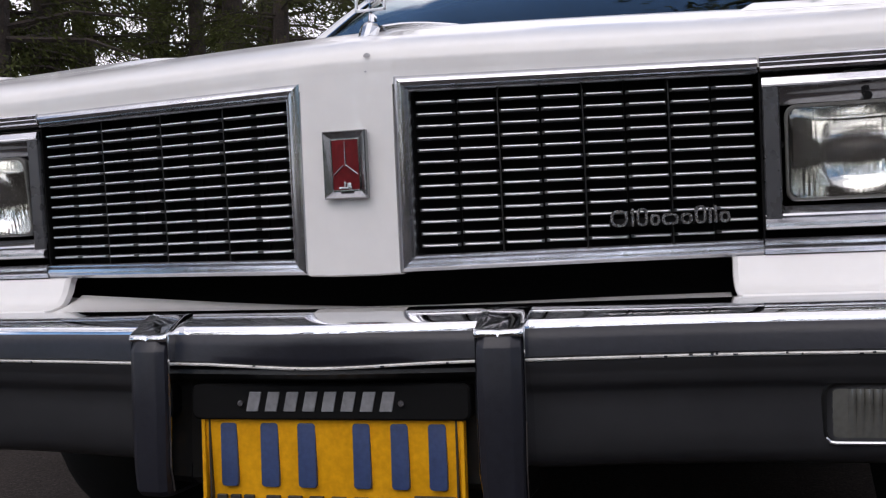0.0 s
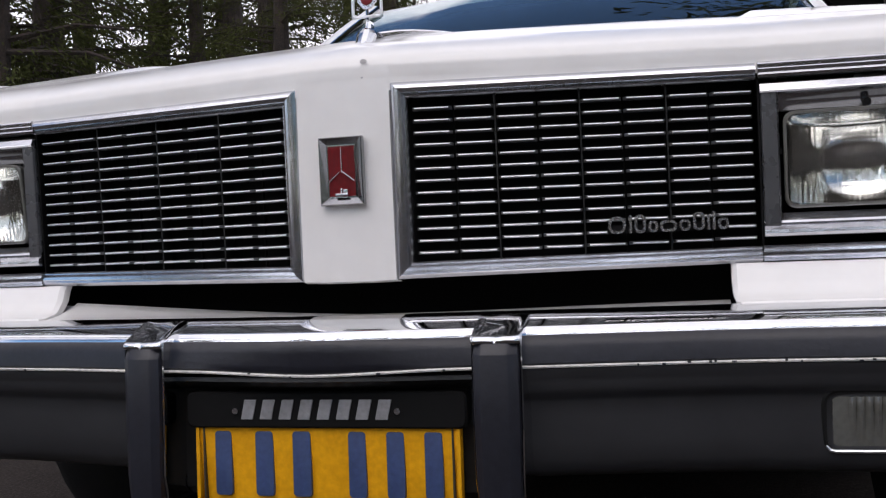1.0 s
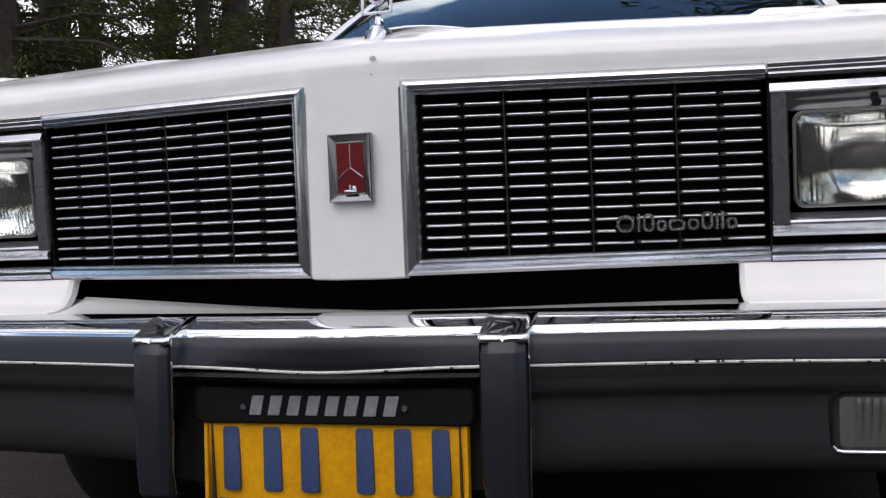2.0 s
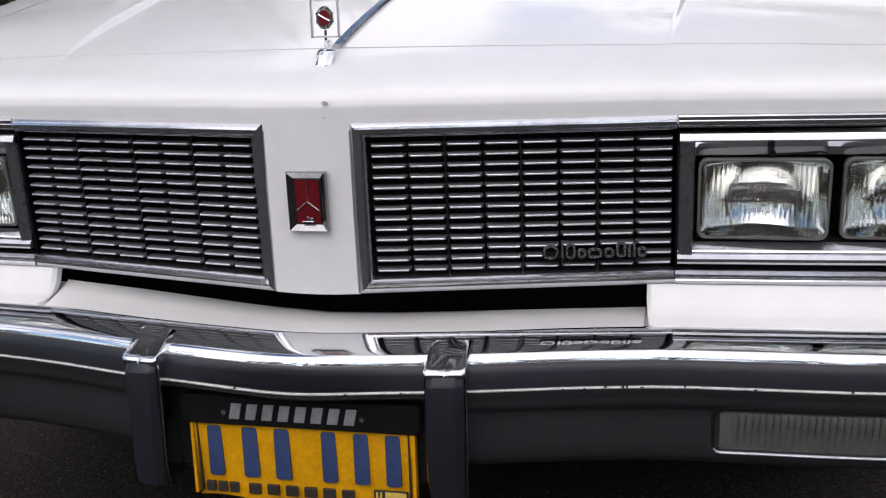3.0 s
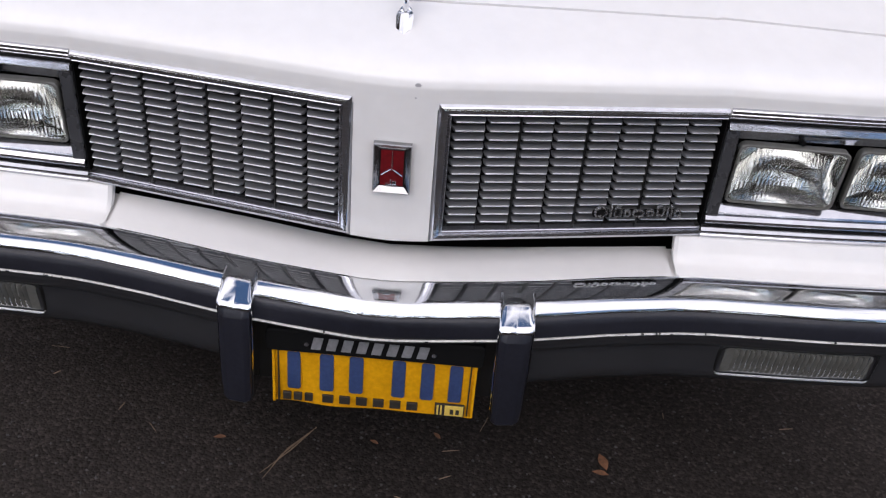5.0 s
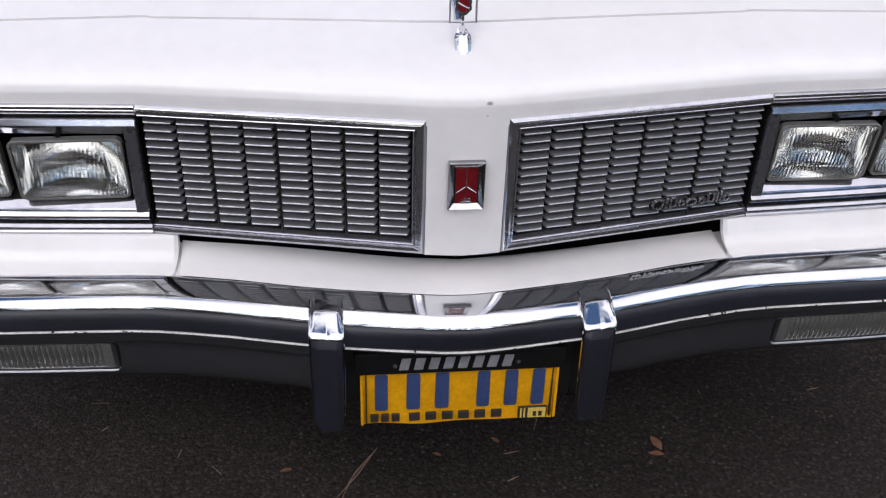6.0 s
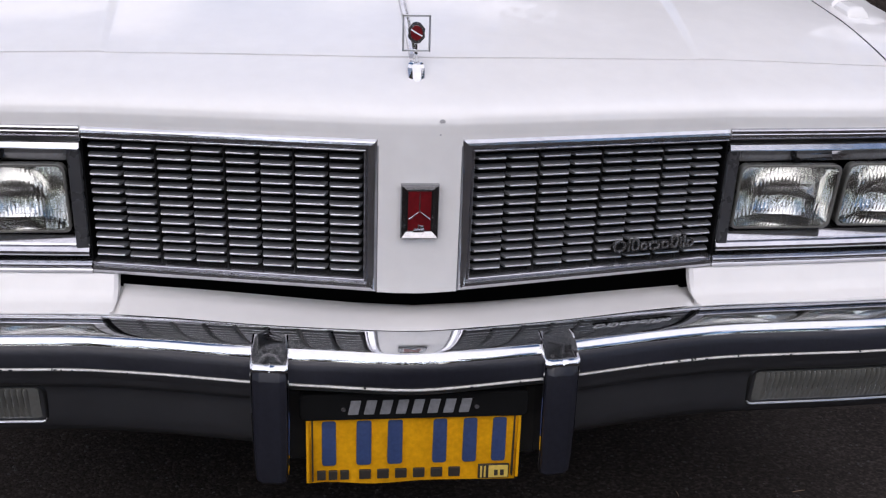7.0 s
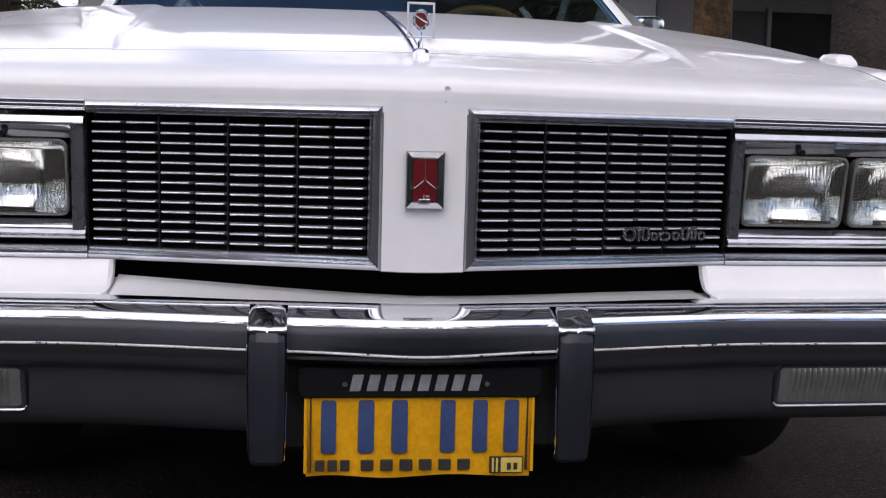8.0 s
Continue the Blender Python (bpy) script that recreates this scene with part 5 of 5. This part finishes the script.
tagged(new("grass_blades", me), "short yellow-green grass", "grass", kind="stuff")

house = new("house")
tagged(house, "grey-sided house with a wooden porch", "house")
bm = bmesh.new()
box(bm, 1.8, 14.0, 11.0, 11.2, 0.0, 3.1)
wall = part("wall", bm, SIDING, house)
for k in range(26):
    bm = bmesh.new()
    box(bm, 1.8, 14.0, 10.990, 11.0, 0.5 + 0.1 * k, 0.5985 + 0.1 * k)
    part("siding_board", bm, SIDING, wall)
bm = bmesh.new()
box(bm, 1.8, 14.0, 9.0, 11.0, 0.42, 0.55, 0.01)
part("porch_deck", bm, WOOD, house)
bm = bmesh.new()
box(bm, 1.9, 13.9, 9.15, 11.0, 0.0, 0.42)
part("porch_base", bm, DARK_ROOM, house)
bm = bmesh.new()
grid(bm, [[(x, y, z) for x in (1.3, 14.5)] for y, z in ((8.6, 3.0), (12.5, 4.4), (16.5, 3.0))])
r = bmesh.ops.solidify(bm, geom=list(bm.faces), thickness=0.12)
part("roof", bm, ROOFING, house)
bm = bmesh.new()
box(bm, 1.8, 14.0, 11.2, 16.0, 0.0, 3.1)
part("house_body", bm, SIDING, house)
bm = bmesh.new()
box(bm, 3.36, 3.80, 10.93, 10.98, 0.56, 2.9, 0.01)
part("white_door", bm, TRIM_WHITE, house)
bm = bmesh.new()
box(bm, 3.82, 4.52, 10.95, 10.985, 0.56, 2.9, 0.006)
part("wall_panel", bm, PALE_SIDING, house, "pale grey wall panel")
bm = bmesh.new()
box(bm, 4.60, 5.16, 10.94, 10.985, 0.56, 2.6, 0.008)
part("screen_door", bm, DOOR_SCREEN, house, "dark screen door")
for x0, x1 in ((5.22, 6.05), (6.5, 7.6)):
    bm = bmesh.new()
    box(bm, x0, x1, 10.93, 10.98, 0.56, 2.6, 0.01)
    door = part("dark_door", bm, DARK_ROOM, house)
    for x in (x0 - 0.04, x1):
        bm = bmesh.new()
        box(bm, x, x + 0.05, 10.90, 10.99, 0.56, 2.65, 0.006)
        part("door_frame", bm, SIDING, door)
for x in (1.95, 5.42, 9.0, 13.8):
    bm = bmesh.new()
    box(bm, x - 0.05, x + 0.05, 9.05, 9.15, 0.55, 3.0, 0.008)
    part("porch_post", bm, SIDING, house)
for z0, z1 in ((1.36, 1.44), (0.64, 0.69)):
    bm = bmesh.new()
    box(bm, 3.75, 5.37, 9.06, 9.14, z0, z1, 0.008)
    part("rail", bm, WOOD, house, "orange-stained wooden rail")
for k in range(14):
    bm = bmesh.new()
    x = 3.86 + 0.115 * k
    box(bm, x, x + 0.045, 9.08, 9.12, 0.69, 1.36, 0.004)
    part("baluster", bm, WOOD, house)
bm = bmesh.new()
box(bm, 3.70, 3.80, 9.05, 9.15, 0.55, 1.56, 0.008)
part("rail_post", bm, WOOD, house)

# ---- litter on the asphalt ----
def dry_twig(points, r, mat=STRAW, label="dry pine needles lying on the asphalt", name="pine_needle"):
    bm = bmesh.new()
    tube(bm, points, [r * 0.6, r, r * 0.4][:len(points)], 5)
    ob = mesh_object(name, bm, mat, True)
    return tagged(ob, label, "litter", "litter on the asphalt")


dry_twig([(-0.128, 0.240, 0.004), (-0.165, 0.172, 0.006), (-0.210, 0.110, 0.003)], 0.0013)
dry_twig([(-0.128, 0.240, 0.003), (-0.172, 0.178, 0.003), (-0.203, 0.098, 0.003)], 0.0011)
dry_twig([(-0.140, 0.222, 0.003), (-0.180, 0.160, 0.004), (-0.196, 0.115, 0.003)], 0.0012)
for lx, ly, turn, size in ((0.412, 0.215, 15, 0.042), (0.405, 0.185, 80, 0.03), (0.10, 0.245, 40, 0.02), (-0.30, 0.19, 100, 0.022), (-0.016, 0.213, 60, 0.018)):
    bm = bmesh.new()
    rows = []
    for k in range(7):
        f = k / 6
        w = size * 0.22 * math.sin(math.pi * min(0.97, f + 0.03))
        rows.append([(-w, (f - 0.5) * size, 0.004 + 0.25 * w), (0, (f - 0.5) * size, 0.003 + 0.08 * size * math.sin(3 * f)), (w, (f - 0.5) * size, 0.004 + 0.35 * w)])
    grid(bm, rows)
    leaf = mesh_object("dry_leaf", bm, LEAF, True)
    leaf.matrix_basis = pose(lx, ly, 0.001, 0, 0, turn)
    tagged(leaf, "small curled brown leaf on the asphalt", "leaf", "litter on the asphalt")
rnd = random.Random(9)
for n in range(36):
    x, y, a, l = rnd.uniform(-1.0, 1.0), rnd.uniform(-0.35, 0.45), rnd.uniform(0, 3.14), rnd.uniform(0.006, 0.028)
    dx, dy = l * math.cos(a), l * math.sin(a)
    dry_twig([(x, y, 0.0025), (x + dx, y + dy, 0.003), (x + 2 * dx, y + 2.1 * dy, 0.0025)], rnd.uniform(0.0006, 0.0013))
# loose grit
rnd = random.Random(12)
verts, faces = [], []
for n in range(2600):
    x, y = rnd.uniform(-1.5, 1.5), rnd.uniform(-0.5, 0.9)
    s = rnd.uniform(0.0012, 0.0042)
    k = len(verts)
    for a in range(4):
        t = a * 1.571 + rnd.uniform(-0.4, 0.4)
        verts.append((x + s * math.cos(t), y + s * math.sin(t), 0.0002))
    verts.append((x + rnd.uniform(-s, s) * 0.4, y + rnd.uniform(-s, s) * 0.4, s * rnd.uniform(0.5, 1.0)))
    faces += [(k + i, k + (i + 1) % 4, k + 4) for i in range(4)]
me = bpy.data.meshes.new("loose_grit")
me.from_pydata(verts, [], faces)
me.materials.append(GRIT)
tagged(new("loose_grit", me), "grey grit scattered over the asphalt", "grit", kind="stuff")
